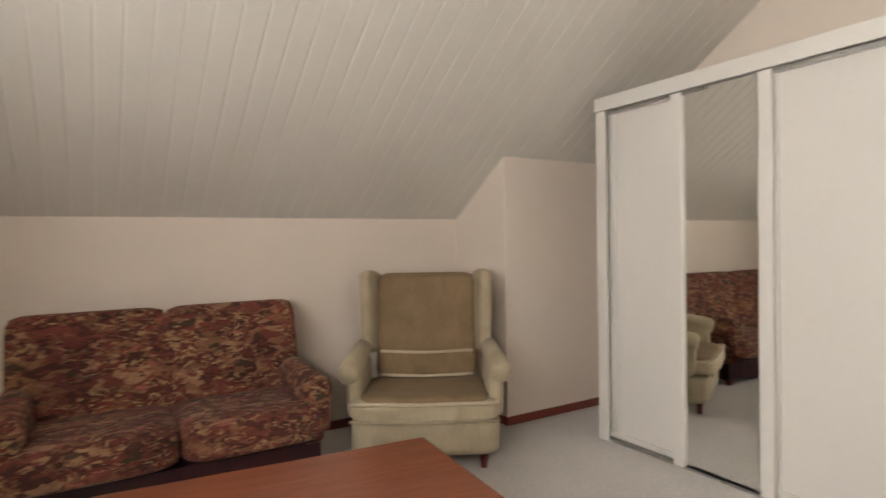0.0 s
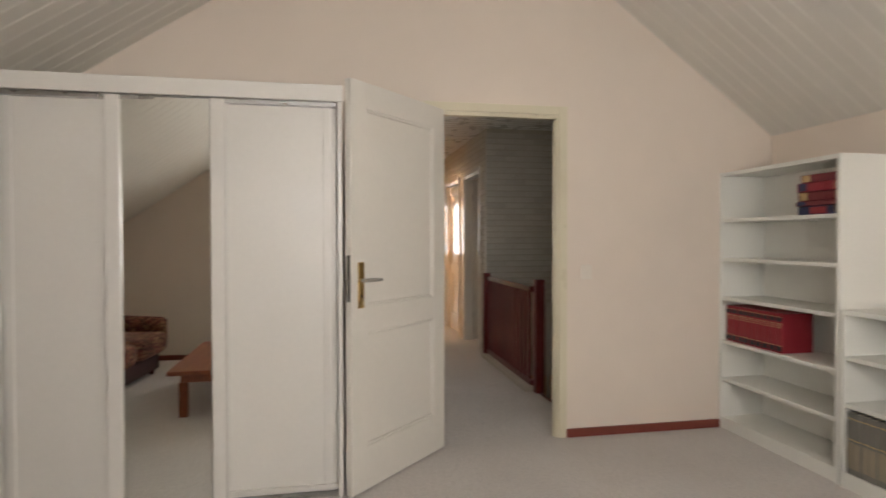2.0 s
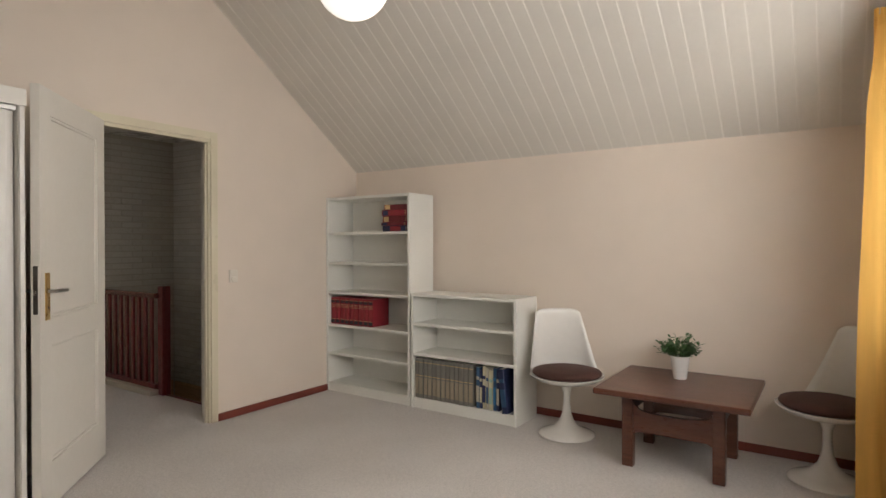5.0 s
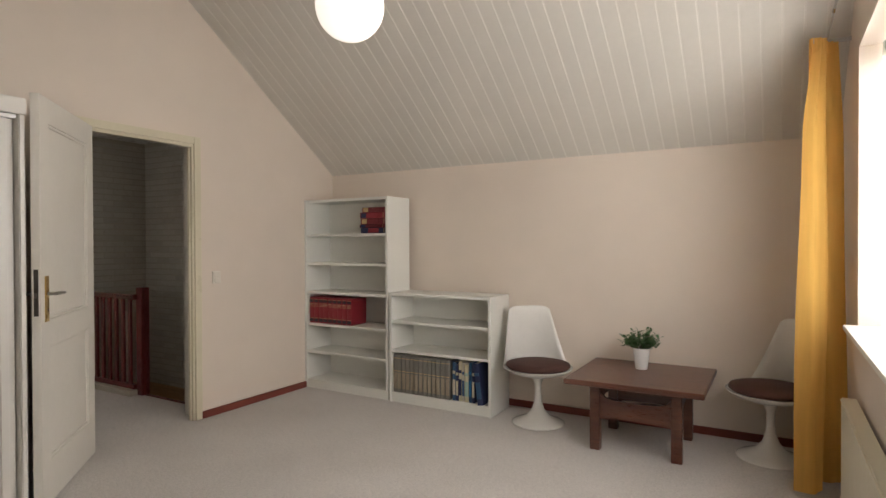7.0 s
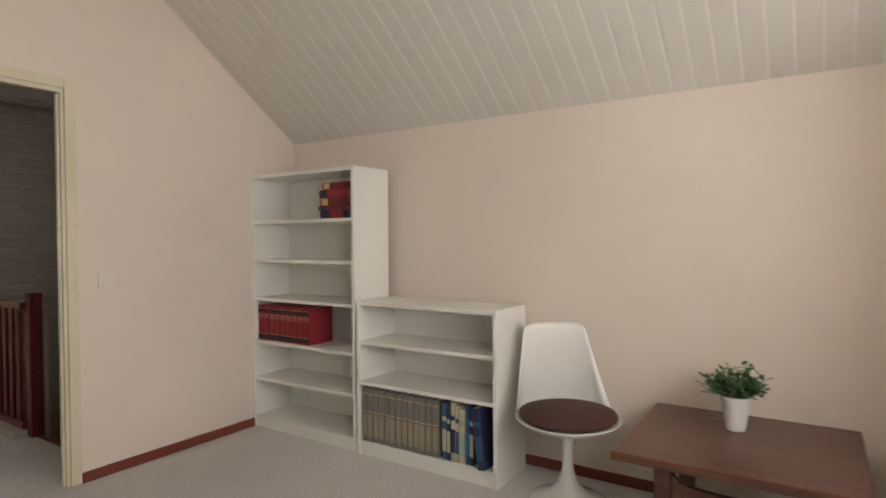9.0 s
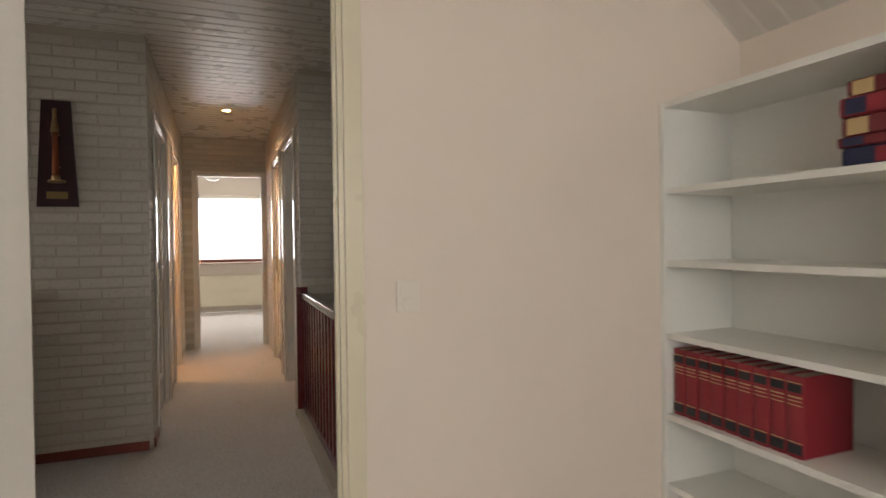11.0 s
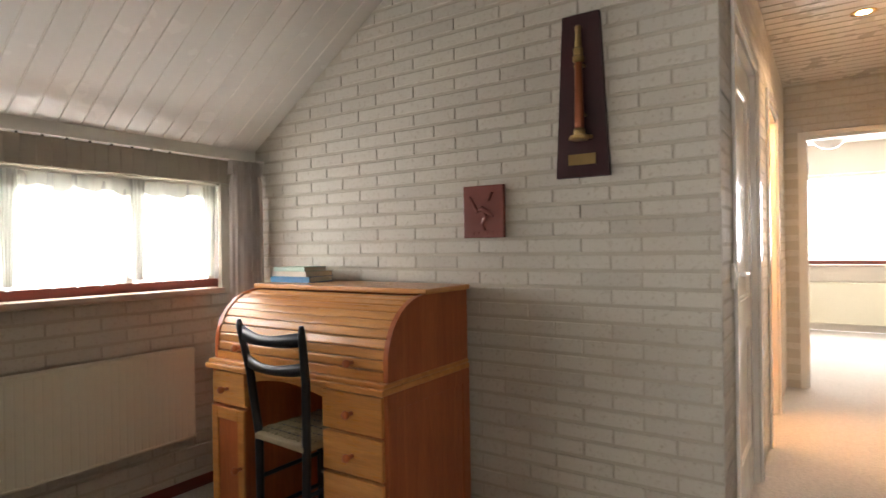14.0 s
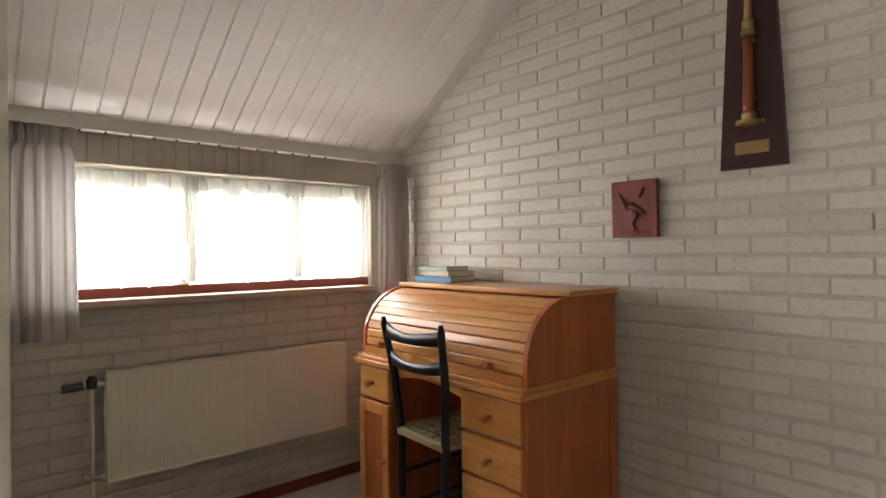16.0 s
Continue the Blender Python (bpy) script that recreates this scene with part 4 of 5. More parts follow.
def wing_chair():
    ob = thing("wing_armchair", 1.455, 2.965, 0, "high-backed wing armchair in faded olive and brown velour", "armchair", rz=-31.7)
    for x in (-0.31, 0.31):
        for y in (-0.29, 0.30):
            part("leg", lathe(bmesh.new(), [(0.016, 0), (0.024, 0.075)], 12, (x, y, 0)), DARK_RED, ob, "short dark wooden leg")
    part("front_border", soft(bmesh.new(), (0, -0.02, 0.175), (0.80, 0.66, 0.21), 9, 10), VELOUR, ob, "", True)
    c = part("seat_cushion", soft(bmesh.new(), (0, -0.10, 0.318), (0.80, 0.60, 0.115), 6, 12, None, 0.02), VELOUR, ob, "", True)
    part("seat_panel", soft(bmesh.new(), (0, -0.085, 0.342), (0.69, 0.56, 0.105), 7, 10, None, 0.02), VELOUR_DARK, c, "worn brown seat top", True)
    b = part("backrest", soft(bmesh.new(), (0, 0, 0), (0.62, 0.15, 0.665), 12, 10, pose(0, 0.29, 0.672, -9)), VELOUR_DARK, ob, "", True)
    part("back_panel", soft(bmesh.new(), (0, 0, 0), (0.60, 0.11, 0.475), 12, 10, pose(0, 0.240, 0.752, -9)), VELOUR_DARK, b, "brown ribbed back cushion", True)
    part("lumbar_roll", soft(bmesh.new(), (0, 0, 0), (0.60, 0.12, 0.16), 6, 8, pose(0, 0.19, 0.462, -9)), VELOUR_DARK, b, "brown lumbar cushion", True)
    for z, y in ((0.537, 0.140), (0.400, 0.112)):
        part("piping", tube(bmesh.new(), [(-0.28, y + 0.012, z + 0.004), (-0.15, y, z), (0, y - 0.004, z - 0.004), (0.15, y, z), (0.28, y + 0.012, z + 0.004)], 0.009, 8), PIPING, b, "pale piping", True)
    for s in (-1, 1):
        w = part("wing", soft(bmesh.new(), (0, 0, 0), (0.085, 0.27, 0.50), 4.0, 8, pose(s * 0.335, 0.205, 0.780, -7, s * 3, s * 12)), VELOUR, ob, "", True)
        part("wing_top", soft(bmesh.new(), (0, 0, 0), (0.10, 0.20, 0.08), 3, 6, pose(s * 0.346, 0.235, 0.985, -6, 0, s * 12)), VELOUR, w, "", True)
        a = part("arm", soft(bmesh.new(), (s * 0.380, -0.03, 0.385), (0.095, 0.50, 0.28), 5, 8), VELOUR, ob, "", True)
        bm = tube(bmesh.new(), [(s * 0.405, -0.300, 0.500), (s * 0.405, -0.280, 0.503), (s * 0.395, -0.10, 0.535), (s * 0.360, 0.16, 0.60)], [0.042, 0.060, 0.060, 0.042], 18)
        part("arm_roll", bm, VELOUR, a, "", True)
    part("front_piping", tube(bmesh.new(), [(-0.39, -0.375, 0.275), (0, -0.392, 0.272), (0.39, -0.375, 0.275)], 0.007, 8), VELOUR, c, "", True)
    part("piping", tube(bmesh.new(), [(-0.385, -0.34, 0.360), (-0.36, -0.378, 0.366), (-0.18, -0.392, 0.368), (0, -0.395, 0.366), (0.18, -0.392, 0.368), (0.36, -0.378, 0.366), (0.385, -0.34, 0.360)], 0.009, 8), PIPING, c, "pale piping", True)


wing_chair()


def coffee_table():
    ob = thing("coffee_table", 0.375, 1.955, 0, "low reddish cherry-wood coffee table", "coffee table", rz=-5.6)
    part("tabletop", bbox(-0.625, -0.375, 0.315, 0.625, 0.375, 0.347, bevel=0.006), CHERRY, ob)
    part("apron", bbox(-0.55, -0.30, 0.25, 0.55, 0.30, 0.315, bevel=0.004), CHERRY, ob)
    for x in (-0.53, 0.53):
        for y in (-0.28, 0.28):
            part("leg", bbox(x - 0.03, y - 0.03, 0, x + 0.03, y + 0.03, 0.252, bevel=0.004), CHERRY, ob)


coffee_table()
p = whole("paper_sheet", bbox(-0.10, -0.03, 0, 0.10, 0.05, 0.004, bevel=0.001), PAGES, "white folded paper lying on the coffee table", "paper")
p.matrix_basis = pose(0.02, 1.98, 0.348, 0, 0, 12)


def wardrobe():
    ob = thing("wardrobe", 2.41, 0.938, 0, "white sliding-door wardrobe with a mirrored middle door", "wardrobe")
    w, h, d = 1.585, 2.035, 0.575
    part("side_panel", bbox(0.0, 0, 0, d, 0.024, h - 0.001, bevel=0.002), WHITE, ob)
    part("side_panel", bbox(0.0, w - 0.024, 0, d, w, h - 0.001, bevel=0.002), WHITE, ob)
    part("top_panel", bbox(0.02, 0.024, h - 0.03, d, w - 0.024, h - 0.004), WHITE, ob)
    part("back_panel", bbox(d - 0.01, 0.024, 0.02, d, w - 0.024, h - 0.03), WHITE, ob)
    part("base_panel", bbox(0.03, 0.024, 0.03, d - 0.01, w - 0.024, 0.05), WHITE, ob)
    part("fascia", bbox(-0.022, -0.004, h - 0.08, -0.001, w + 0.004, h, bevel=0.003), WHITE, ob)
    part("stile", bbox(-0.012, w - 0.075, 0.0, -0.001, w, h - 0.08, bevel=0.002), WHITE, ob)
    part("stile", bbox(-0.010, 0.0, 0.0, -0.001, 0.022, h - 0.08, bevel=0.002), WHITE, ob)
    part("track", bbox(0.004, 0.03, h - 0.10, 0.075, w - 0.03, h - 0.082), STEEL, ob, "grey sliding track")
    part("lower_track", bbox(0.004, 0.03, 0.0, 0.075, w - 0.03, 0.012), STEEL, ob)
    for y0, y1 in ((1.05, w - 0.028), (0.028, 0.58)):
        dr = part("door", bbox(0.045, y0, 0.014, 0.063, y1, h - 0.085, bevel=0.002), WHITE, ob)
        for a in (y0, y1 - 0.035):
            part("door_stile", bbox(0.034, a + (-0.045 if a > 1.3 else 0.03 if a < 0.1 else 0), 0.016, 0.0445, a + 0.035 + (-0.045 if a > 1.3 else 0.03 if a < 0.1 else 0), h - 0.085, bevel=0.003), WHITE, dr)
    md = part("mirror_door", bbox(0.012, 0.56, 0.028, 0.022, 1.07, h - 0.085), WHITE, ob)
    part("mirror", bbox(-0.0015, -0.1975, 0.03, 0.0015, 0.1975, h - 0.09, m=pose(0.0035, 0.8145, 0, 0, 0, -2.4)), MIRROR, md, "tall mirror")
    for a in (0.552, 1.012):
        part("door_stile", bbox(-0.006, a, 0.008, 0.022, a + 0.063, h - 0.083, bevel=0.004), WHITE, md)


wardrobe()


BACK = -1.918                                     # backs of the bookcases


def bookcase(x0, x1, front, h, tops, label):
    ob = thing("bookcase", (x0 + x1) / 2, (front + BACK) / 2, 0, label, "bookcase", "white bookcases")
    w, d, t = (x1 - x0) / 2, (front - BACK) / 2, 0.011
    for s in (-1, 1):
        part("side_panel", bbox(min(s * w, s * (w - 2 * t)), -d, 0, max(s * w, s * (w - 2 * t)), d, h, bevel=0.0015), SHELF, ob)
    part("top_panel", bbox(-w + 2 * t, -d + 0.004, h - 0.024, w - 2 * t, d - 0.002, h - 0.001, bevel=0.001), SHELF, ob)
    part("back_panel", bbox(-w + 2 * t, -d, 0.02, w - 2 * t, -d + 0.004, h - 0.024), SHELF, ob)
    part("plinth", bbox(-w + 2 * t, d - 0.03, 0, w - 2 * t, d - 0.012, tops[-1] - 0.022), SHELF, ob)
    for z in tops:
        part("shelf", bbox(-w + 2 * t, -d + 0.004, z - 0.022, w - 2 * t, d - 0.006, z, bevel=0.0015), SHELF, ob)
    return ob


TALL = (1.412, 1.152, 0.890, 0.597, 0.345, 0.080)
LOW = (0.680, 0.440, 0.085)
bookcase(2.057, 2.998, -1.588, 1.723, TALL, "tall white melamine bookcase with few books")
bookcase(1.097, 2.036, -1.578, 0.914, LOW, "low white melamine bookcase with a full bottom shelf")


def book(name, w, d, h, cover, bands, label, group, m, title=None):
    """A book standing on its foot, its spine toward +y: width along x, depth d, height h."""
    ob = thing(name, 0, 0, 0, label, "book", group)
    ob.matrix_basis = m
    bm = bmesh.new()
    box(bm, -w / 2, 0.004, 0, -w / 2 + 0.003, d - 0.004, h, bevel=0.001, segs=1)
    box(bm, w / 2 - 0.003, 0.004, 0, w / 2, d - 0.004, h, bevel=0.001, segs=1)
    prof = [(-w / 2, d - 0.004), (w / 2, d - 0.004)] + [(w / 2 * math.cos(a), d - 0.004 + 0.006 * math.sin(a)) for a in (0.6, 1.2, 1.94, 2.54)]
    prism(bm, prof, "z", 0, h)
    part("cover", bm, cover, ob)
    part("page_block", bbox(-w / 2 + 0.003, 0.002, 0.004, w / 2 - 0.003, d - 0.005, h - 0.004), PAGES, ob)
    for z0, z1, mt in bands:
        part("spine_band", bbox(-w * 0.40, d - 0.003, z0 * h, w * 0.40, d + 0.0034, z1 * h), mt, ob)
    return ob


RED_BANDS = ((0.80, 0.90, BOOK_BLACK), (0.735, 0.75, GILT), (0.69, 0.70, GILT), (0.64, 0.65, GILT), (0.91, 0.92, GILT), (0.05, 0.17, BOOK_BLACK), (0.185, 0.195, GILT))
rb = book("encyclopedia", 0.052, 0.215, 0.236, BOOK_RED, RED_BANDS, "red cloth encyclopedia volume with black and gilt bands", "red encyclopedia set", pose(2.944, -1.835, 0.598))
for i in range(1, 9):
    copy_thing(rb, pose(2.944 - i * 0.0552, -1.835 + random.uniform(-0.006, 0.006), 0.598))
z = 1.413
for i, (t, mt, d) in enumerate(((0.048, BOOK_NAVY, 0.0), (0.026, BOOK_MAROON, 0.01), (0.052, BOOK_MAROON, 0.0), (0.050, BOOK_RED, 0.005), (0.045, BOOK_MAROON, -0.012))):
    ob = book("lying_book", t, 0.20, 0.275, mt, ((0.05, 0.24, GILT if i in (2, 4) else BOOK_NAVY), (0.30, 0.70, BOOK_RED if mt is BOOK_NAVY else mt), (0.90, 0.91, GILT)), "dark red hardback lying in a stack on the top shelf", "stacked books", pose(2.085 + 0.284 + d * 0.5, -1.825 + d, z + t / 2, 0, -90))
    z += t + 0.001
gb = book("grey_volume", 0.040, 0.21, 0.312, BOOK_GREY, ((0.10, 0.52, BOOK_TAN), (0.62, 0.86, BOOK_GREY), (0.90, 0.915, GILT), (0.56, 0.575, GILT)), "grey-green hardback volume of a matching set", "grey volume set", pose(1.985, -1.80, 0.086))
for i in range(1, 13):
    copy_thing(gb, pose(1.985 - i * 0.0418, -1.80 + random.uniform(-0.005, 0.005), 0.086))
x = 1.985 - 13 * 0.0418
for i, (w, h, mt, band) in enumerate(((0.030, 0.30, BOOK_BLUE, BOOK_CREAM), (0.022, 0.285, BOOK_NAVY, BOOK_SAND), (0.030, 0.315, BOOK_SAND, BOOK_NAVY), (0.020, 0.30, BOOK_CREAM, BOOK_BLUE), (0.034, 0.29, BOOK_SAND, BOOK_GREEN), (0.026, 0.31, BOOK_BLUE, BOOK_SKY), (0.024, 0.30, BOOK_NAVY, BOOK_CREAM), (0.048, 0.318, BOOK_NAVY, BOOK_BLUE))):
    x -= w / 2
    lean = 7 if i == 7 else 0
    book("picture_book", w, 0.22 if i < 7 else 0.25, h, mt, ((0.15, 0.55, band), (0.70, 0.78, band)), "tall picture book in a blue and sand jacket", "picture books", pose(x - (0.036 if lean else 0), -1.815, 0.088, 0, lean))
    x -= w / 2 + 0.002


def tulip_chair(x, y, facing):
    """facing: degrees from +y toward -x."""
    ob = thing("tulip_chair", x, y, 0, "white fibreglass pedestal chair with a round dark brown seat pad", "chair", "pedestal chairs", facing)
    prof = [(0.193, 0.0), (0.193, 0.006), (0.18, 0.014), (0.135, 0.030), (0.085, 0.056), (0.048, 0.098), (0.029, 0.155), (0.022, 0.225), (0.024, 0.285), (0.042, 0.332), (0.09, 0.352)]
    part("pedestal", lathe(bmesh.new(), prof, 40), TULIP, ob, "", True)
    # shell: a shallow bowl, and a back that tapers up from its rim
    bm = lathe(bmesh.new(), [(0.05, 0.345), (0.14, 0.355), (0.21, 0.377), (0.250, 0.405), (0.253, 0.410), (0.243, 0.409), (0.20, 0.389), (0.05, 0.359)], 48)
    nu, nv = 20, 18
    sheets = []
    for off in (0.0, 0.009):
        rows = []
        for r in range(nv + 1):
            v = r / nv
            row = []
            for k in range(nu + 1):
                u = -1 + 2 * k / nu
                hw = 0.247 - 0.082 * v ** 0.9
                deep = 0.195 * (1 - v) ** 1.3 + 0.035
                row.append(bm.verts.new((u * hw, -0.045 - 0.185 * v ** 0.8 - deep * (1 - u * u) ** (0.5 + 0.3 * v) + off, 0.395 + 0.440 * v * (1 - 0.07 * abs(u) ** 7) - 0.02 * (1 - v) * (1 - u * u))))
            rows.append(row)
        for a, b in zip(rows, rows[1:]):
            for k in range(nu):
                bm.faces.new((a[k], a[k + 1], b[k + 1], b[k]))
        sheets.append(rows)
    fr, bk = sheets
    rim = lambda q: [q[0][k] for k in range(nu + 1)] + [q[r][nu] for r in range(1, nv + 1)] + [q[nv][k] for k in range(nu - 1, -1, -1)] + [q[r][0] for r in range(nv - 1, 0, -1)]
    ra, rb = rim(fr), rim(bk)
    for k in range(len(ra)):
        j = (k + 1) % len(ra)
        bm.faces.new((ra[k], ra[j], rb[j], rb[k]))
    part("shell", bm, TULIP, ob, "", True)
    part("seat_pad", lathe(bmesh.new(), [(0.10, 0.397), (0.222, 0.407), (0.236, 0.421), (0.230, 0.437), (0.17, 0.451), (0.02, 0.456)], 40), SEAT_BROWN, ob, "round dark brown fabric seat pad", True)
    return ob


tulip_chair(0.755, -1.665, 38)
tulip_chair(-0.735, -1.71, -47)


def side_table():
    ob = thing("side_table", -0.005, -1.575, 0, "dark walnut square side table with arched rails", "side table")
    part("tabletop", bbox(-0.41, -0.385, 0.430, 0.41, 0.385, 0.465, bevel=0.009, segs=3), WALNUT, ob)
    for x in (-0.245, 0.245):
        for y in (-0.235, 0.235):
            part("leg", bbox(x - 0.032, y - 0.028, 0, x + 0.032, y + 0.028, 0.415, bevel=0.005), WALNUT, ob)
    def arch(n, z0, z1, dip):
        pts = [(-n, z0 + dip), (-n, z1)]
        pts += [(-n + 2 * n * k / 14, z1 - 0.05 * math.sin(math.pi * k / 14) ** 0.25) for k in range(1, 14)]
        pts += [(n, z1), (n, z0 + dip)]
        pts += [(n - 2 * n * k / 14, z0 + dip * (1 - math.sin(math.pi * k / 14) ** 0.25)) for k in range(1, 14)]
        return pts
    for y in (0.235, -0.235):
        part("rail", prism(bmesh.new(), arch(0.213, 0.215, 0.372, -0.02), "y", y - 0.014, y + 0.014), WALNUT, ob)
    for x in (-0.245, 0.245):
        part("side_rail", prism(bmesh.new(), [(-0.206, 0.31), (0.206, 0.31), (0.206, 0.385), (-0.206, 0.385)], "x", x - 0.012, x + 0.012), WALNUT, ob)
    part("cross_bar", bbox(-0.30, -0.03, 0.385, 0.30, 0.03, 0.430, bevel=0.004), WALNUT, ob)
    for x in (-0.245, 0.245):
        part("bearer", bbox(x - 0.03, -0.30, 0.410, x + 0.03, 0.30, 0.431, bevel=0.003), WALNUT, ob)


side_table()


def potted_plant():
    ob = thing("potted_plant", 0.03, -1.715, 0.465, "small leafy green plant in a white pot on the side table", "potted plant")
    part("pot", lathe(bmesh.new(), [(0.038, 0), (0.040, 0.004), (0.056, 0.136), (0.058, 0.143), (0.054, 0.143), (0.052, 0.126)], 32), POT, ob, "plain white tapered pot", True)
    part("soil", lathe(bmesh.new(), [(0.02, 0.118), (0.0515, 0.126)], 20), SOIL, ob)
    rnd = random.Random(12)
    stalks, leaves = bmesh.new(), bmesh.new()
    for i in range(95):
        a, tilt = rnd.uniform(0, 6.28), rnd.uniform(0.03, 1.2)
        ln = rnd.uniform(0.075, 0.165) * (1 - 0.22 * tilt)
        base = Vector((0.03 * math.cos(a), 0.03 * math.sin(a), 0.122))
        d = Vector((math.cos(a) * math.sin(tilt), math.sin(a) * math.sin(tilt), math.cos(tilt)))
        tip = base + d * ln
        midp = base + d * ln * 0.5 + Vector((0, 0, 0.012))
        tube(stalks, [base, midp, tip], 0.0012, 5)
        for k in range(7):
            f = 0.35 + 0.65 * k / 6
            p0 = base.lerp(tip, f) + Vector((0, 0, 0.012 * math.sin(3.14 * f)))
            b, e = rnd.uniform(0, 6.28), rnd.uniform(-0.3, 0.9)
            v = Vector((math.cos(b) * math.cos(e), math.sin(b) * math.cos(e), math.sin(e)))
            s = v.cross(Vector((0, 0, 1))).normalized()
            n = s.cross(v)
            L = rnd.uniform(0.020, 0.036)
            pts = [p0, p0 + v * L * 0.4 + s * L * 0.34 + n * 0.001, p0 + v * L * 0.75 + s * L * 0.27 + n * 0.003, p0 + v * L + n * 0.001, p0 + v * L * 0.75 - s * L * 0.27 + n * 0.003, p0 + v * L * 0.4 - s * L * 0.34 + n * 0.001]
            vs = [leaves.verts.new(q) for q in pts]
            leaves.faces.new((vs[0], vs[1], vs[2], vs[3]))
            leaves.faces.new((vs[0], vs[3], vs[4], vs[5]))
    part("stalks", stalks, STALK, ob)
    part("leaves", leaves, LEAF, ob)


potted_plant()


def globe_lamp(x, y, z, r, top, material, label):
    ob = thing("globe_pendant_lamp", x, y, top, label, "pendant lamp")
    bm = bmesh.new()
    bmesh.ops.create_uvsphere(bm, u_segments=40, v_segments=24, radius=r)
    bmesh.ops.translate(bm, verts=bm.verts, vec=(0, 0, z - top))
    part("globe", bm, material, ob, "white opal glass globe", True)
    part("collar", lathe(bmesh.new(), [(0.045, 0), (0.045, 0.05), (0.012, 0.065)], 24, (0, 0, z - top + r - 0.008)), PLASTIC, ob)
    part("cord", tube(bmesh.new(), [(0, 0, z - top + r), (0, 0, -0.03)], 0.004, 8), PLASTIC, ob)
    part("ceiling_rose", lathe(bmesh.new(), [(0.015, -0.045), (0.05, -0.02), (0.05, 0.0)], 24), PLASTIC, ob)


globe_lamp(0.838, 0.37, 2.353, 0.148, roof(0.37), GLOBE, "lit white globe lamp hanging from the ridge")
globe_lamp(9.75, -0.02, 2.235, 0.15, 2.5, OPAL, "white globe lamp hanging in the end room")

sw = thing("light_switch", XE - 0.001, -0.622, 1.065, "cream plastic light switch above a socket", "light switch")
part("plate", bbox(-0.010, -0.037, -0.045, 0, 0.037, 0.049, bevel=0.003), PLASTIC, sw)
part("rocker", bbox(-0.0135, -0.026, 0.006, -0.0095, 0.026, 0.042, bevel=0.0015), PLASTIC, sw)
part("socket", lathe(bmesh.new(), [(0.021, 0), (0.021, 0.004), (0.018, 0.005)], 24), PLASTIC, sw).matrix_basis = pose(-0.0095, 0, -0.022, 0, -90)

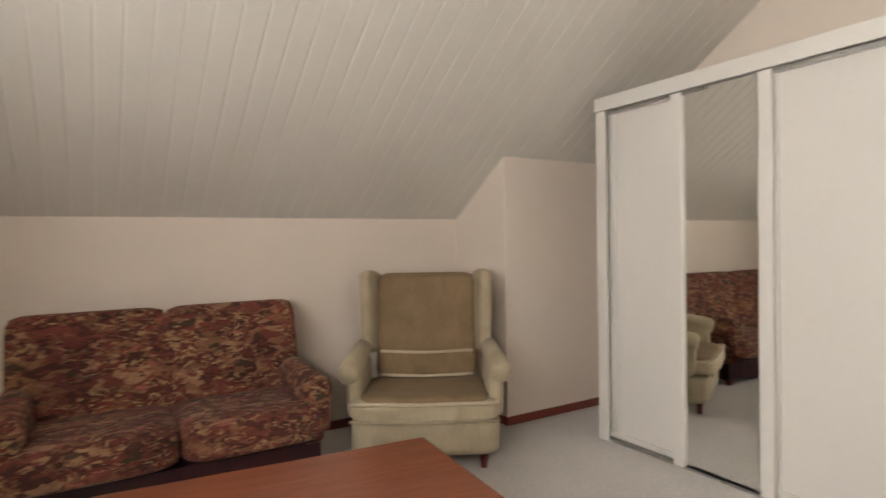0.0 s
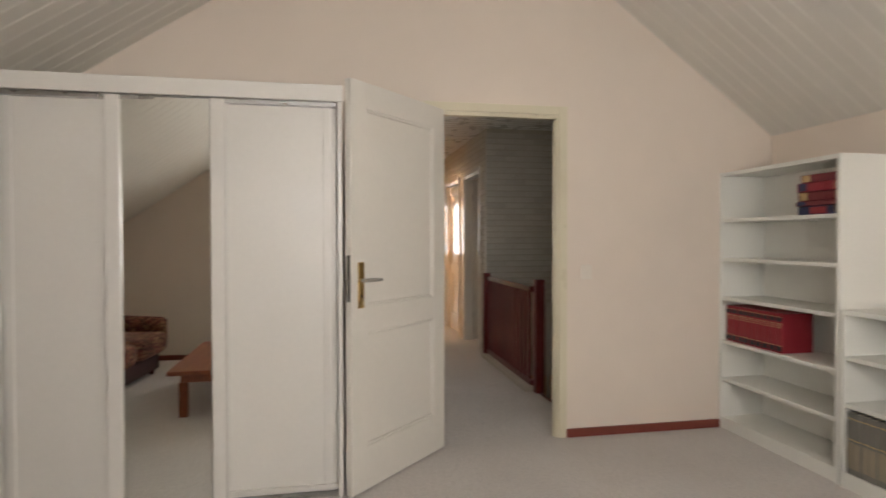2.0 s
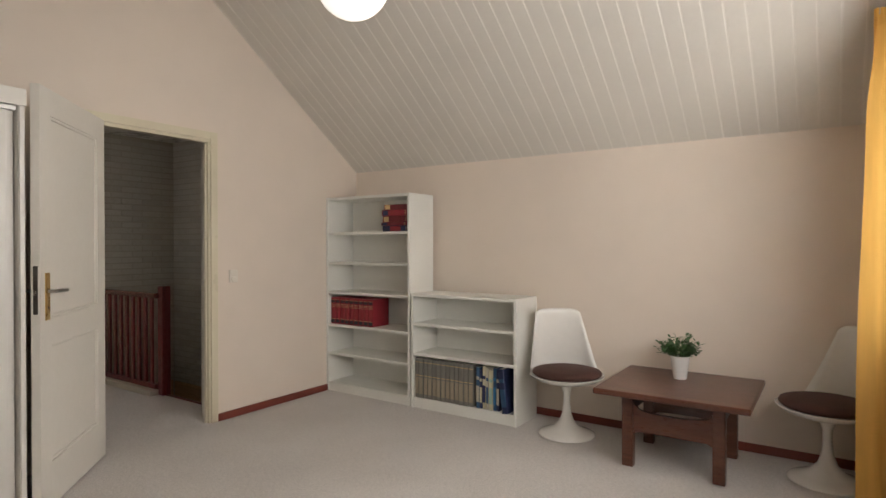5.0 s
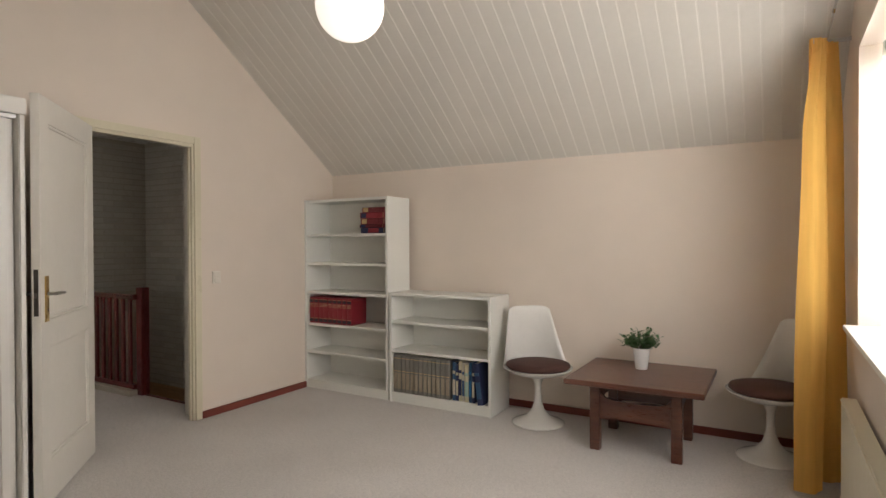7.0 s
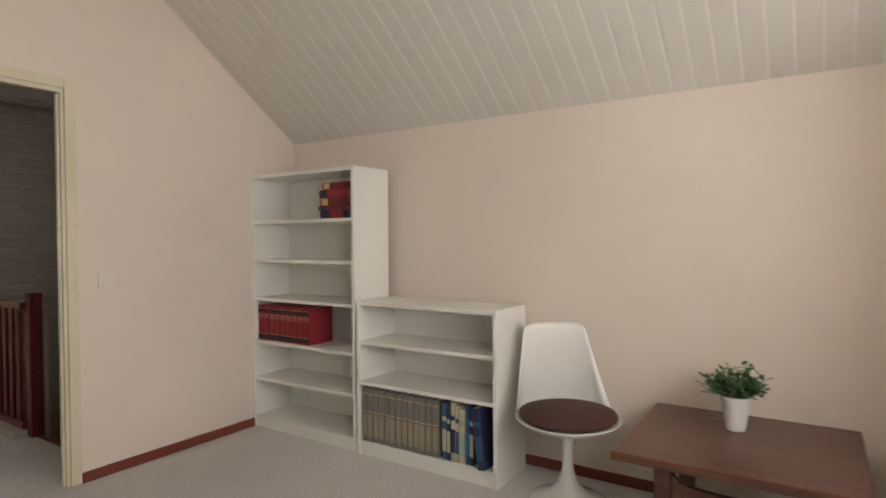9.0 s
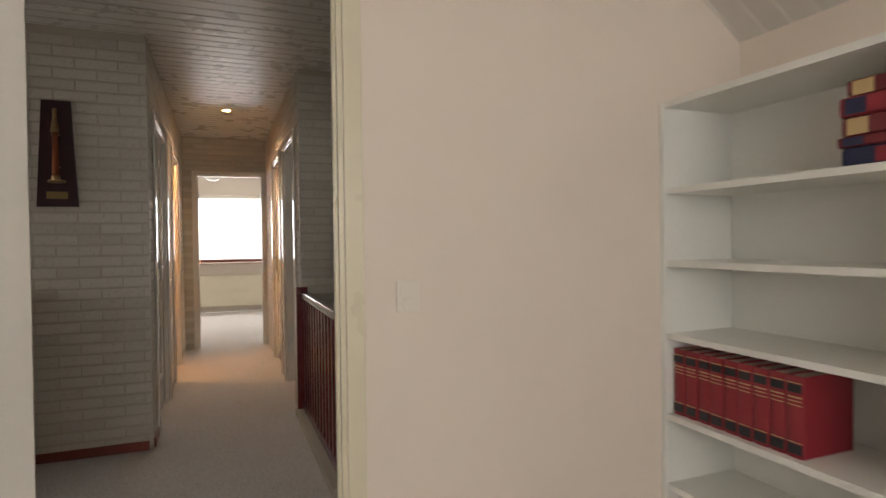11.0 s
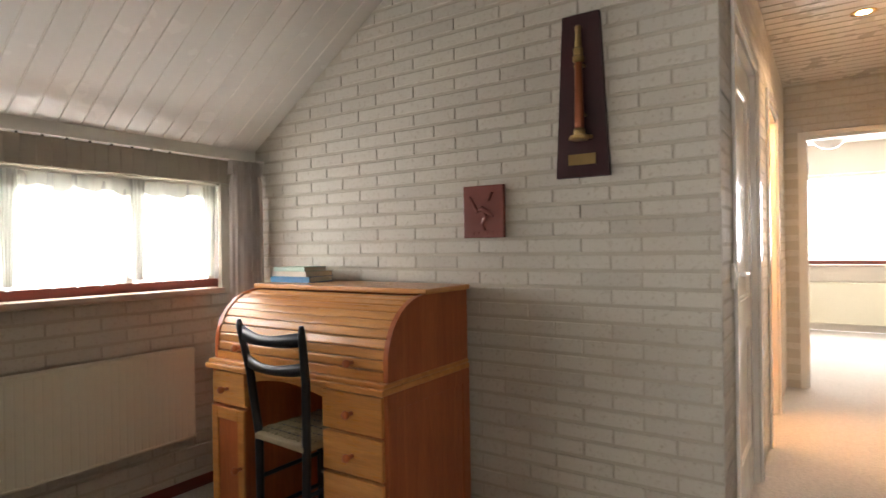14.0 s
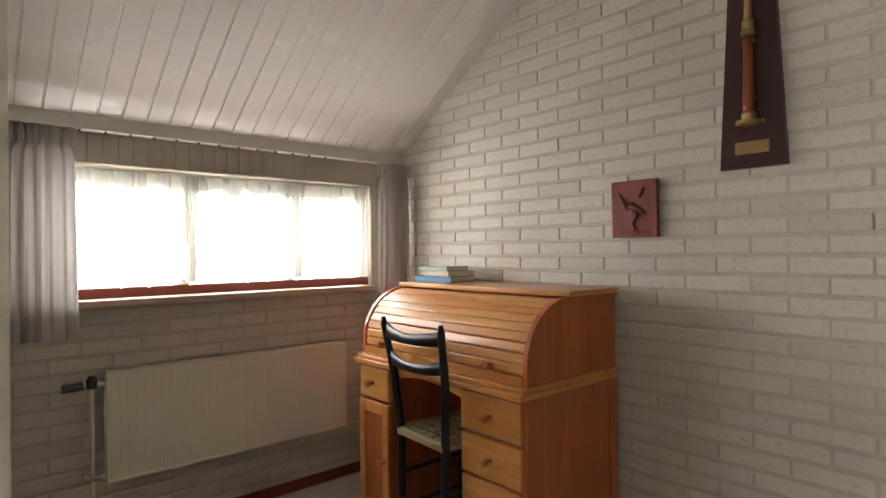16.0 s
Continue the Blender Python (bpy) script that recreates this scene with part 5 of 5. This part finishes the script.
# ---- landing and corridor ----
def roll_top_desk():
    ob = thing("roll_top_desk", 4.62, 1.262, 0, "honey-coloured wooden roll-top desk with its tambour closed", "desk")
    W, D = 0.972, 0.53
    RP, LP = (0.0, 0.30), (0.742, W)                # pedestals: right and left of the knee-hole
    for y0, y1 in (RP, LP):
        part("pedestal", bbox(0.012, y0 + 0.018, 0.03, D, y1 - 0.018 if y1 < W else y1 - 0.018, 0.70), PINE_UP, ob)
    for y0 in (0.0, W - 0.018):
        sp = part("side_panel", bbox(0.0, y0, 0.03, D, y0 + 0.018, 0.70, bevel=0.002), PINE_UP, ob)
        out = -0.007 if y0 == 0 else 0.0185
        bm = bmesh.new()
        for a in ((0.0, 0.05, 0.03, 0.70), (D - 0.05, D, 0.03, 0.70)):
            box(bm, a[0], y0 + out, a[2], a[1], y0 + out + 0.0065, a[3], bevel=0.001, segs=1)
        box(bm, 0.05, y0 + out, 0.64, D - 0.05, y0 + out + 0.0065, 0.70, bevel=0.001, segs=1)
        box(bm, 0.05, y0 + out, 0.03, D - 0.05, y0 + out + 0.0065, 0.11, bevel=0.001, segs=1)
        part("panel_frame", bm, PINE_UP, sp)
    for y0, y1 in (RP, LP):
        for x in (0.03, D - 0.06):
            part("foot", bbox(x, y0 + 0.03, 0, x + 0.05, y1 - 0.03, 0.03), PINE_UP, ob)

    def knob_at(y, z, parent, x=-0.012):
        part("knob", knob(bmesh.new(), pose(x, y, z, 0, -90), 0.016, 0.042), PINE_UP, parent, "turned wooden knob", True)

    for z0, z1 in ((0.552, 0.690), (0.400, 0.540), (0.245, 0.388), (0.085, 0.233)):
        d = part("drawer", bbox(-0.014, RP[0] + 0.012, z0, 0.012, RP[1] - 0.004, z1, bevel=0.005), PINE, ob)
        knob_at((RP[0] + RP[1]) / 2, (z0 + z1) / 2, d, -0.014)
    d = part("drawer", bbox(-0.014, LP[0] + 0.004, 0.552, 0.012, LP[1] - 0.012, 0.690, bevel=0.005), PINE, ob)
    knob_at((LP[0] + LP[1]) / 2, 0.62, d, -0.014)
    d = part("cupboard_door", bbox(-0.012, LP[0] + 0.004, 0.06, 0.012, LP[1] - 0.012, 0.54, bevel=0.003), PINE_UP, ob)
    bm = bmesh.new()
    a, b = LP[0] + 0.004, LP[1] - 0.012
    for y0, y1, z0, z1 in ((a, a + 0.04, 0.06, 0.54), (b - 0.04, b, 0.06, 0.54), (a + 0.04, b - 0.04, 0.06, 0.11), (a + 0.04, b - 0.04, 0.49, 0.54)):
        box(bm, -0.020, y0, z0, -0.0125, y1, z1, bevel=0.002, segs=1)
    part("door_frame", bm, PINE, d)
    knob_at(a + 0.02, 0.30, d, -0.02)
    part("modesty_panel", bbox(D - 0.03, RP[1], 0.10, D - 0.012, LP[0], 0.70), PINE_UP, ob)
    # writing ledge, with the shallow curve over the knee-hole
    part("ledge", bbox(-0.035, -0.010, 0.700, D, W + 0.010, 0.722, bevel=0.006, segs=3), PINE, ob)
    pts = [(RP[1], 0.700), (RP[1], 0.655)] + [(RP[1] + (LP[0] - RP[1]) * k / 16, 0.655 + 0.03 * math.sin(math.pi * k / 16)) for k in range(1, 16)] + [(LP[0], 0.655), (LP[0], 0.700)]
    part("knee_rail", prism(bmesh.new(), pts, "x", -0.004, 0.014), PINE, ob)
    part("moulding", bbox(-0.020, -0.006, 0.722, D, W + 0.006, 0.738, bevel=0.005, segs=3), PINE, ob)
    # quarter-round sides of the upper part
    def side_outline(inset=0.0):
        cx, cz, r = 0.235, 0.80, 0.225 - inset
        arc = [(cx - r * math.cos(t), cz + r * math.sin(t)) for t in [k * math.pi / 2 / 14 for k in range(15)]]
        return [(D, 0.738), (0.010 + inset, 0.738)] + arc + [(D, cz + r)]
    for y0 in (0.0, W - 0.022):
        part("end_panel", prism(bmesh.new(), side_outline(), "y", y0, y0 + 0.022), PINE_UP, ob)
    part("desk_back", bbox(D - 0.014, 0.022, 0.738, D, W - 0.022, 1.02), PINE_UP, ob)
    part("top_board", bbox(0.225, -0.012, 1.0255, D + 0.006, W + 0.012, 1.046, bevel=0.005, segs=3), PINE, ob)
    part("lower_bar", bbox(0.006, 0.0225, 0.739, 0.028, W - 0.0225, 0.772, bevel=0.003), PINE, ob)
    # tambour slats along the curve
    cx, cz, r = 0.235, 0.80, 0.216
    path = [(0.019, 0.775)] + [(cx - r * math.cos(k * math.pi / 2 / 60), cz + r * math.sin(k * math.pi / 2 / 60)) for k in range(61)]
    length = [0.0]
    for p, q in zip(path, path[1:]):
        length.append(length[-1] + math.hypot(q[0] - p[0], q[1] - p[1]))

    def on_path(s):
        for i in range(len(path) - 1):
            if length[i + 1] >= s:
                f = (s - length[i]) / (length[i + 1] - length[i])
                return path[i][0] + f * (path[i + 1][0] - path[i][0]), path[i][1] + f * (path[i + 1][1] - path[i][1])
        return path[-1]
    n = 10
    for i in range(n):
        s0, s1 = length[-1] * i / n + 0.0015, length[-1] * (i + 1) / n - 0.0015
        (ax, az), (bx, bz) = on_path(s0), on_path(s1)
        dx, dz = bx - ax, bz - az
        L = math.hypot(dx, dz)
        nx, nz = -dz / L, dx / L
        if nx > 0:
            nx, nz = -nx, -nz
        prof = [(ax - nx * 0.008, az - nz * 0.008), (ax + nx * 0.002, az + nz * 0.002), (ax + dx * 0.15 + nx * 0.0042, az + dz * 0.15 + nz * 0.0042),
                (ax + dx * 0.85 + nx * 0.0042, az + dz * 0.85 + nz * 0.0042), (bx + nx * 0.002, bz + nz * 0.002), (bx - nx * 0.008, bz - nz * 0.008)]
        sl = part("tambour_slat", prism(bmesh.new(), prof, "y", 0.0225, W - 0.0225), PINE, ob)
        if i == 0:
            for y in (0.17, W - 0.17):
                knob_at(y, (az + bz) / 2, sl, (ax + bx) / 2 - 0.004)


roll_top_desk()


def lying(name, x, y, z, w, d, h, rz, cover, label, group):
    ob = thing(name, x, y, z, label, "book", group, rz)
    bm = bmesh.new()
    box(bm, -w / 2, -d / 2, 0, w / 2, d / 2, 0.003, bevel=0.001, segs=1)
    box(bm, -w / 2, -d / 2, h - 0.003, w / 2, d / 2, h, bevel=0.001, segs=1)
    box(bm, w / 2 - 0.003, -d / 2, 0.003, w / 2, d / 2, h - 0.003)
    part("cover", bm, cover, ob)
    part("page_block", bbox(-w / 2 + 0.004, -d / 2 + 0.004, 0.003, w / 2 - 0.003, d / 2 - 0.004, h - 0.003), PAGES, ob)


lying("lying_book", 5.03, 2.12, 1.046, 0.17, 0.24, 0.028, 186, BOOK_SKY, "bright blue paperback at the bottom of a small stack", "books on the desk")
lying("lying_book", 5.035, 2.105, 1.074, 0.16, 0.22, 0.024, 176, BOOK_CREAM, "cream hardback in a small stack on the desk", "books on the desk")
lying("lying_book", 5.03, 2.13, 1.098, 0.15, 0.20, 0.021, 183, BOOK_GREEN, "pale green paperback on top of a small stack", "books on the desk")


def ladder_chair():
    ob = thing("ladder_back_chair", 4.70, 1.735, 0, "black ladder-back chair with a woven rush seat", "chair", rz=-4)
    # local: back posts toward -x, seat runs under the desk
    for s in (-1, 1):
        part("back_post", tube(bmesh.new(), [(-0.13, s * 0.138, 0), (-0.125, s * 0.146, 0.47), (-0.145, s * 0.172, 0.72), (-0.175, s * 0.192, 0.90), (-0.178, s * 0.193, 0.930)], [0.014, 0.017, 0.016, 0.014, 0.009], 12), BLACK, ob, "", True)
        part("front_leg", tube(bmesh.new(), [(0.20, s * 0.168, 0), (0.20, s * 0.168, 0.487)], [0.014, 0.017], 12), BLACK, ob, "", True)
        for z in (0.16, 0.30):
            part("side_stretcher", tube(bmesh.new(), [(-0.13, s * 0.152, z), (0.20, s * 0.168, z)], 0.009, 10), BLACK, ob, "", True)
    part("front_stretcher", tube(bmesh.new(), [(0.20, -0.168, 0.22), (0.20, 0.168, 0.22)], 0.010, 10), BLACK, ob, "", True)
    part("back_stretcher", tube(bmesh.new(), [(-0.13, -0.152, 0.20), (-0.13, 0.152, 0.20)], 0.010, 10), BLACK, ob, "", True)
    for z, h, xo, wd in ((0.865, 0.052, -0.168, 0.186), (0.755, 0.046, -0.152, 0.174)):
        bm = bmesh.new()
        lo, hi = [], []
        n = 16
        for k in range(n + 1):
            u = -1 + 2 * k / n
            bow = 0.030 * (1 - u * u)
            edge = h / 2 * (1.0 - 0.28 * math.cos(u * math.pi / 2) ** 2)
            lift = 0.016 * u * u
            lo.append([bm.verts.new((xo - bow + dx, u * wd, z - edge + lift)) for dx in (-0.006, 0.006)])
            hi.append([bm.verts.new((xo - bow + dx, u * wd, z + edge + lift)) for dx in (-0.006, 0.006)])
        for k in range(n):
            for a, b in ((lo[k][0], lo[k + 1][0]), ):
                bm.faces.new((lo[k][0], lo[k + 1][0], hi[k + 1][0], hi[k][0]))
                bm.faces.new((lo[k][1], hi[k][1], hi[k + 1][1], lo[k + 1][1]))
                bm.faces.new((hi[k][0], hi[k + 1][0], hi[k + 1][1], hi[k][1]))
                bm.faces.new((lo[k][0], lo[k][1], lo[k + 1][1], lo[k + 1][0]))
        part("back_slat", bm, BLACK, ob, "", True)
    st = part("seat", soft(bmesh.new(), (0.035, 0, 0.475), (0.37, 0.33, 0.032), 8, 8), RUSH, ob, "woven rush seat", True)
    for k in range(12):
        v = -0.146 + k * 0.0266
        wave = [(-0.13 + 0.0279 * i, v, 0.4905 + (0.0025 if (i + k) % 2 else -0.001)) for i in range(13)]
        part("weave_strand", tube(bmesh.new(), wave, 0.0045, 6), RUSH, st)
    for k in range(12):
        u = -0.116 + k * 0.0279
        part("cross_strand", tube(bmesh.new(), [(u, -0.152, 0.4895), (u, 0.0, 0.4915), (u, 0.152, 0.4895)], 0.0035, 6), BLACK if k % 2 else RUSH, st)
    part("seat_rail", bbox(-0.145, -0.15, 0.46, -0.125, 0.15, 0.482, bevel=0.004), RUSH, ob)


ladder_chair()


def nozzle_plaque():
    ob = thing("nozzle_plaque", BX - 0.003, 0.757, 1.452, "brass and copper fire nozzle on a dark wooden wall plaque", "plaque")
    part("board", prism(bmesh.new(), [(-0.101, 0), (0.101, 0), (0.070, 0.600), (-0.070, 0.600)], "x", -0.022, 0), PLAQUE_WOOD, ob, "dark red-stained tapered board")
    part("name_plate", bbox(-0.026, -0.052, 0.045, -0.0215, 0.052, 0.085, bevel=0.001), OLD_BRASS, ob, "small engraved brass plate")
    noz = part("nozzle_tube", lathe(bmesh.new(), [(0.016, 0.16), (0.018, 0.20), (0.0155, 0.30), (0.0135, 0.42)], 24, (-0.045, 0, 0)), COPPER, ob, "copper tube", True)
    part("flange", lathe(bmesh.new(), [(0.030, 0.132), (0.036, 0.138), (0.036, 0.148), (0.020, 0.152), (0.022, 0.165), (0.017, 0.175)], 28, (-0.045, 0, 0)), OLD_BRASS, noz, "brass coupling")
    for k in range(3):
        part("lug", bbox(-0.052, -0.048 + k * 0.038, 0.134, -0.038, -0.036 + k * 0.038, 0.147, bevel=0.002), OLD_BRASS, noz)
    part("collar", lathe(bmesh.new(), [(0.015, 0.415), (0.021, 0.42), (0.021, 0.435), (0.016, 0.44), (0.018, 0.455), (0.018, 0.465), (0.013, 0.47)], 28, (-0.045, 0, 0)), OLD_BRASS, noz)
    part("tip", lathe(bmesh.new(), [(0.013, 0.468), (0.010, 0.53), (0.012, 0.535), (0.012, 0.545), (0.008, 0.55)], 24, (-0.045, 0, 0)), OLD_BRASS, noz, "", True)
    for z in (0.22, 0.40):
        part("clip", bbox(-0.045, -0.019, z, -0.021, 0.019, z + 0.008, bevel=0.001), OLD_BRASS, ob)


nozzle_plaque()


def relief_plaque():
    ob = thing("relief_plaque", BX - 0.003, 1.180, 1.237, "reddish-brown clay wall plaque with a raised figure", "plaque")
    part("tile", bbox(-0.024, -0.093, 0, 0, 0.093, 0.215, bevel=0.004), PLAQUE, ob)
    bm = bmesh.new()
    tube(bm, [(-0.024, 0.060, 0.170), (-0.030, 0.035, 0.125), (-0.028, 0.020, 0.105)], [0.005, 0.010, 0.007], 8)
    tube(bm, [(-0.024, 0.030, 0.110), (-0.031, 0.000, 0.120), (-0.028, -0.030, 0.100), (-0.024, -0.050, 0.085)], [0.006, 0.011, 0.009, 0.004], 8)
    tube(bm, [(-0.026, -0.005, 0.115), (-0.030, -0.015, 0.080), (-0.027, 0.005, 0.055), (-0.024, -0.010, 0.030)], [0.008, 0.010, 0.008, 0.004], 8)
    tube(bm, [(-0.026, -0.025, 0.150), (-0.029, -0.035, 0.170), (-0.024, -0.045, 0.185)], [0.006, 0.008, 0.004], 8)
    part("raised_figure", bm, PLAQUE, ob, "", True)
    for k in range(6):
        part("letter_bar", bbox(-0.027, 0.055 - k * 0.022, 0.014, -0.0235, 0.042 - k * 0.022, 0.026), PLAQUE, ob)


relief_plaque()


def stair_railing():
    ob = thing("stair_railing", 4.06, CS, 0, "dark mahogany stair railing with flat balusters", "railing")
    L = SX - 4.06
    part("handrail", bbox(0.02, -0.048, 0.838, L - 0.03, 0.012, 0.884, bevel=0.012, segs=3), RAIL_WOOD, ob)
    part("newel_post", bbox(-0.035, -0.100, -0.003, 0.045, -0.022, 0.945, bevel=0.010, segs=3), DARK_RED, ob)
    part("wall_post", bbox(L - 0.045, -0.045, -0.003, L - 0.004, 0.035, 0.915, bevel=0.006), DARK_RED, ob)
    part("bottom_rail", bbox(0.04, -0.042, 0.05, L - 0.045, 0.000, 0.09, bevel=0.004), DARK_RED, ob)
    for k in range(13):
        x = 0.13 + k * (L - 0.22) / 12
        part("baluster", bbox(x - 0.019, -0.032, 0.088, x + 0.019, -0.010, 0.84, bevel=0.003), DARK_RED, ob)
    part("kerb", bbox(0.03, -0.055, -0.003, L - 0.002, 0.050, 0.045, bevel=0.006), MORTAR, ob, "pale painted kerb under the railing")


stair_railing()
st = thing("stairs", 3.64, -0.69, -0.2, "pale wooden stairs going down from the landing, light from below put into the colour", "stairs")
for k in range(4):
    part("step", bbox(-0.41, -0.235 * (k + 1), -0.16 - 0.19 * k, 0.41, -0.235 * k + 0.02, -0.125 - 0.19 * k, bevel=0.006), PALE_WOOD_LIT, st)
    part("riser", bbox(-0.41, -0.235 * k - 0.004, -0.13 - 0.19 * k, 0.41, -0.235 * k + 0.010, 0.05 - 0.19 * k if k else 0.19), PALE_WOOD_LIT, st)
part("stringer", bbox(0.44, -0.962, -0.9, 1.855, -0.940, -0.06, bevel=0.003), PALE_WOOD_LIT, st, "pale wooden wall board of the stairs, light from below put into the colour")
part("nosing", bbox(-0.42, -0.02, 0.17, 0.41, 0.008, 0.206, bevel=0.008), DARK_RED, st, "dark wooden nosing")
part("stringer", prism(bmesh.new(), [(-0.06, 0.0), (-0.06, -0.5), (-0.93, -0.6), (-0.93, -0.05)], "x", 1.86, 1.90), PALE_WOOD_LIT, st, "pale wooden side board of the stairs, light from below put into the colour")
post = thing("stair_post", 5.12, -1.18, -1.4, "slim white painted post in the stairwell", "post")
part("shaft", bbox(-0.014, -0.014, 0.01, 0.014, 0.014, 2.02, bevel=0.003), WHITE, post)
part("foot", bbox(-0.03, -0.03, 0, 0.03, 0.03, 0.012), WHITE, post)


def downlight(x, y, z, watts):
    ob = thing("downlight", x, y, z, "small recessed warm ceiling downlight", "downlight")
    part("ring", lathe(bmesh.new(), [(0.040, 0.0), (0.062, -0.004), (0.064, 0.0), (0.045, 0.004)], 32), BRASS, ob, "brass rim", True)
    part("bulb", lathe(bmesh.new(), [(0.012, -0.010), (0.034, -0.004), (0.038, 0.006)], 24), BULB, ob, "", True)
    lamp = new("downlight_lamp", bpy.data.lights.new("downlight_lamp", "SPOT"))
    d = lamp.data
    d.energy, d.color, d.spot_size, d.spot_blend, d.shadow_soft_size = watts, (1.0, 0.66, 0.40), radians(150), 0.7, 0.04
    lamp.matrix_basis = pose(x, y, z - 0.02)


downlight(7.10, -0.175, HALL_Z + 0.001, 27)
lamp = new("side_room_lamp", bpy.data.lights.new("side_room_lamp", "POINT"))
lamp.data.energy, lamp.data.color, lamp.data.shadow_soft_size = 40, (1.0, 0.60, 0.26), 0.06
lamp.matrix_basis = pose(7.3, 0.95, 2.2)

hall_sw = thing("light_switch", 5.40, CN - 0.001, 1.08, "small white light switch beside the corridor door", "light switch")
part("plate", bbox(-0.022, -0.010, -0.045, 0.022, 0, 0.045, bevel=0.003), PLASTIC, hall_sw)
part("rocker", bbox(-0.013, -0.014, -0.022, 0.013, -0.009, 0.022, bevel=0.002), PLASTIC, hall_sw)
rug = whole("green_rug", bbox(5.95, -2.4, -0.003, 7.4, -1.0, 0.008, bevel=0.003), RUG, "small green rug in the room beside the stairs", "rug")
cur = thing("pale_curtain", 7.0, -3.24, 2.2, "pale curtain across the south room window", "curtain")
part("cloth", folds(1.7, 1.45, 0.03, 14, 71), GREY_CLOTH, cur, "", True)

# ---- bricks ----
CO, PI, MO = 0.0635, 0.220, 0.0125


def brick_mesh(length, name="brick"):
    h, b = CO - MO, 0.003
    bm = bmesh.new()
    r = [[bm.verts.new((x, y, z)) for x, z in ((i, i), (length - i, i), (length - i, h - i), (i, h - i))] for y, i in ((-0.007, 0.0), (-0.0016, 0.0), (0.0004, b))]
    for a, c in zip(r, r[1:]):
        for k in range(4):
            j = (k + 1) % 4
            bm.faces.new((a[k], a[j], c[j], c[k]))
    bm.faces.new(r[-1])
    return mesh_of(name, bm, BRICK)


BRICK_MESHES = {}


def brick_face(wall, origin, u, n, width, z0, z1, parts=300, keep=None, seed=1):
    """Courses of bricks on a wall face: origin at the foot, u along it, n out of it; the first parts become objects."""
    rnd = random.Random(seed)
    u, n, o = Vector(u), Vector(n), Vector(origin)
    spots = []
    rows = int((z1 - z0) / CO) + 1
    for r in range(rows):
        z = z0 + r * CO
        if z + CO * 0.6 > z1:
            continue
        a = -0.07 if r % 2 else -0.18
        while a < width:
            b0, b1 = max(a, 0.0), min(a + PI - 0.0065, width)
            if b1 - b0 > 0.03 and (keep is None or keep((b0 + b1) / 2, z)):
                spots.append((b0, z, round(b1 - b0, 3)))
            a += PI
    rest = bmesh.new()
    for i, (a, z, L) in enumerate(spots):
        m = Matrix(((u.x, n.x, 0, o.x + u.x * a + n.x * rnd.uniform(-0.0006, 0.0006)), (u.y, n.y, 0, o.y + u.y * a + n.y * rnd.uniform(-0.0006, 0.0006)), (0, 0, 1, z + rnd.uniform(-0.0006, 0.0006)), (0, 0, 0, 1)))
        if L not in BRICK_MESHES:
            BRICK_MESHES[L] = brick_mesh(L)
        if i < parts:
            ob = new("brick", BRICK_MESHES[L])
            ob.parent = wall
            ob.matrix_basis = m @ pose(0, 0, 0, 0, rnd.uniform(-0.15, 0.15), 0)
        else:
            me = BRICK_MESHES[L].copy()
            me.transform(m)
            rest.from_mesh(me)
            bpy.data.meshes.remove(me)
    if len(rest.verts):
        ob = part("brickwork", rest, BRICK, wall)
        ob["kind"] = "stuff"
    else:
        rest.free()


brick_face(WALL_BRICK, (BX, CN, 0), (0, 1, 0), (-1, 0, 0), LYN - CN, 0.032, HALL_Z, 300, lambda a, z: z < landing_roof(CN + a) + 0.02, 2)
brick_face(WALL_WINDOW, (BX, LYN, 0), (-1, 0, 0), (0, -1, 0), BX - LX, 0.032, 1.9, 160, lambda a, z: z < NZ0 - 0.05 or not (N0 - 0.115 < BX - a < N1 + 0.115), 3)
brick_face(WALL_STAIR, (SX, SYS, 0), (0, 1, 0), (-1, 0, 0), CS - SYS, -0.6, HALL_Z, 260, None, 4)
brick_face(WALL_STAIR_S, (LX, SYS, 0), (1, 0, 0), (0, 1, 0), SX - LX, -0.6, HALL_Z, 0, None, 5)
brick_face(WALL_CN, (CE, CN, 0), (-1, 0, 0), (0, -1, 0), CE - BX, 0.058, HALL_Z, 0, lambda a, z: all(not (x0 - 0.06 < CE - a < x1 + 0.06) or z > DH + 0.04 for x0, x1 in ND), 6)
brick_face(WALL_CS, (SX, CS, 0), (1, 0, 0), (0, 1, 0), CE - SX, 0.0, HALL_Z, 0, lambda a, z: all(not (x0 - 0.06 < SX + a < x1 + 0.06) or z > DH + 0.04 for x0, x1 in SD), 7)
brick_face(WALL_CE, (CE, CS, 0), (0, 1, 0), (-1, 0, 0), CN - CS, 0.0, HALL_Z, 0, lambda a, z: not (ED[0] - 0.05 < CS + a < ED[1] + 0.05) or z > DH + 0.03, 8)
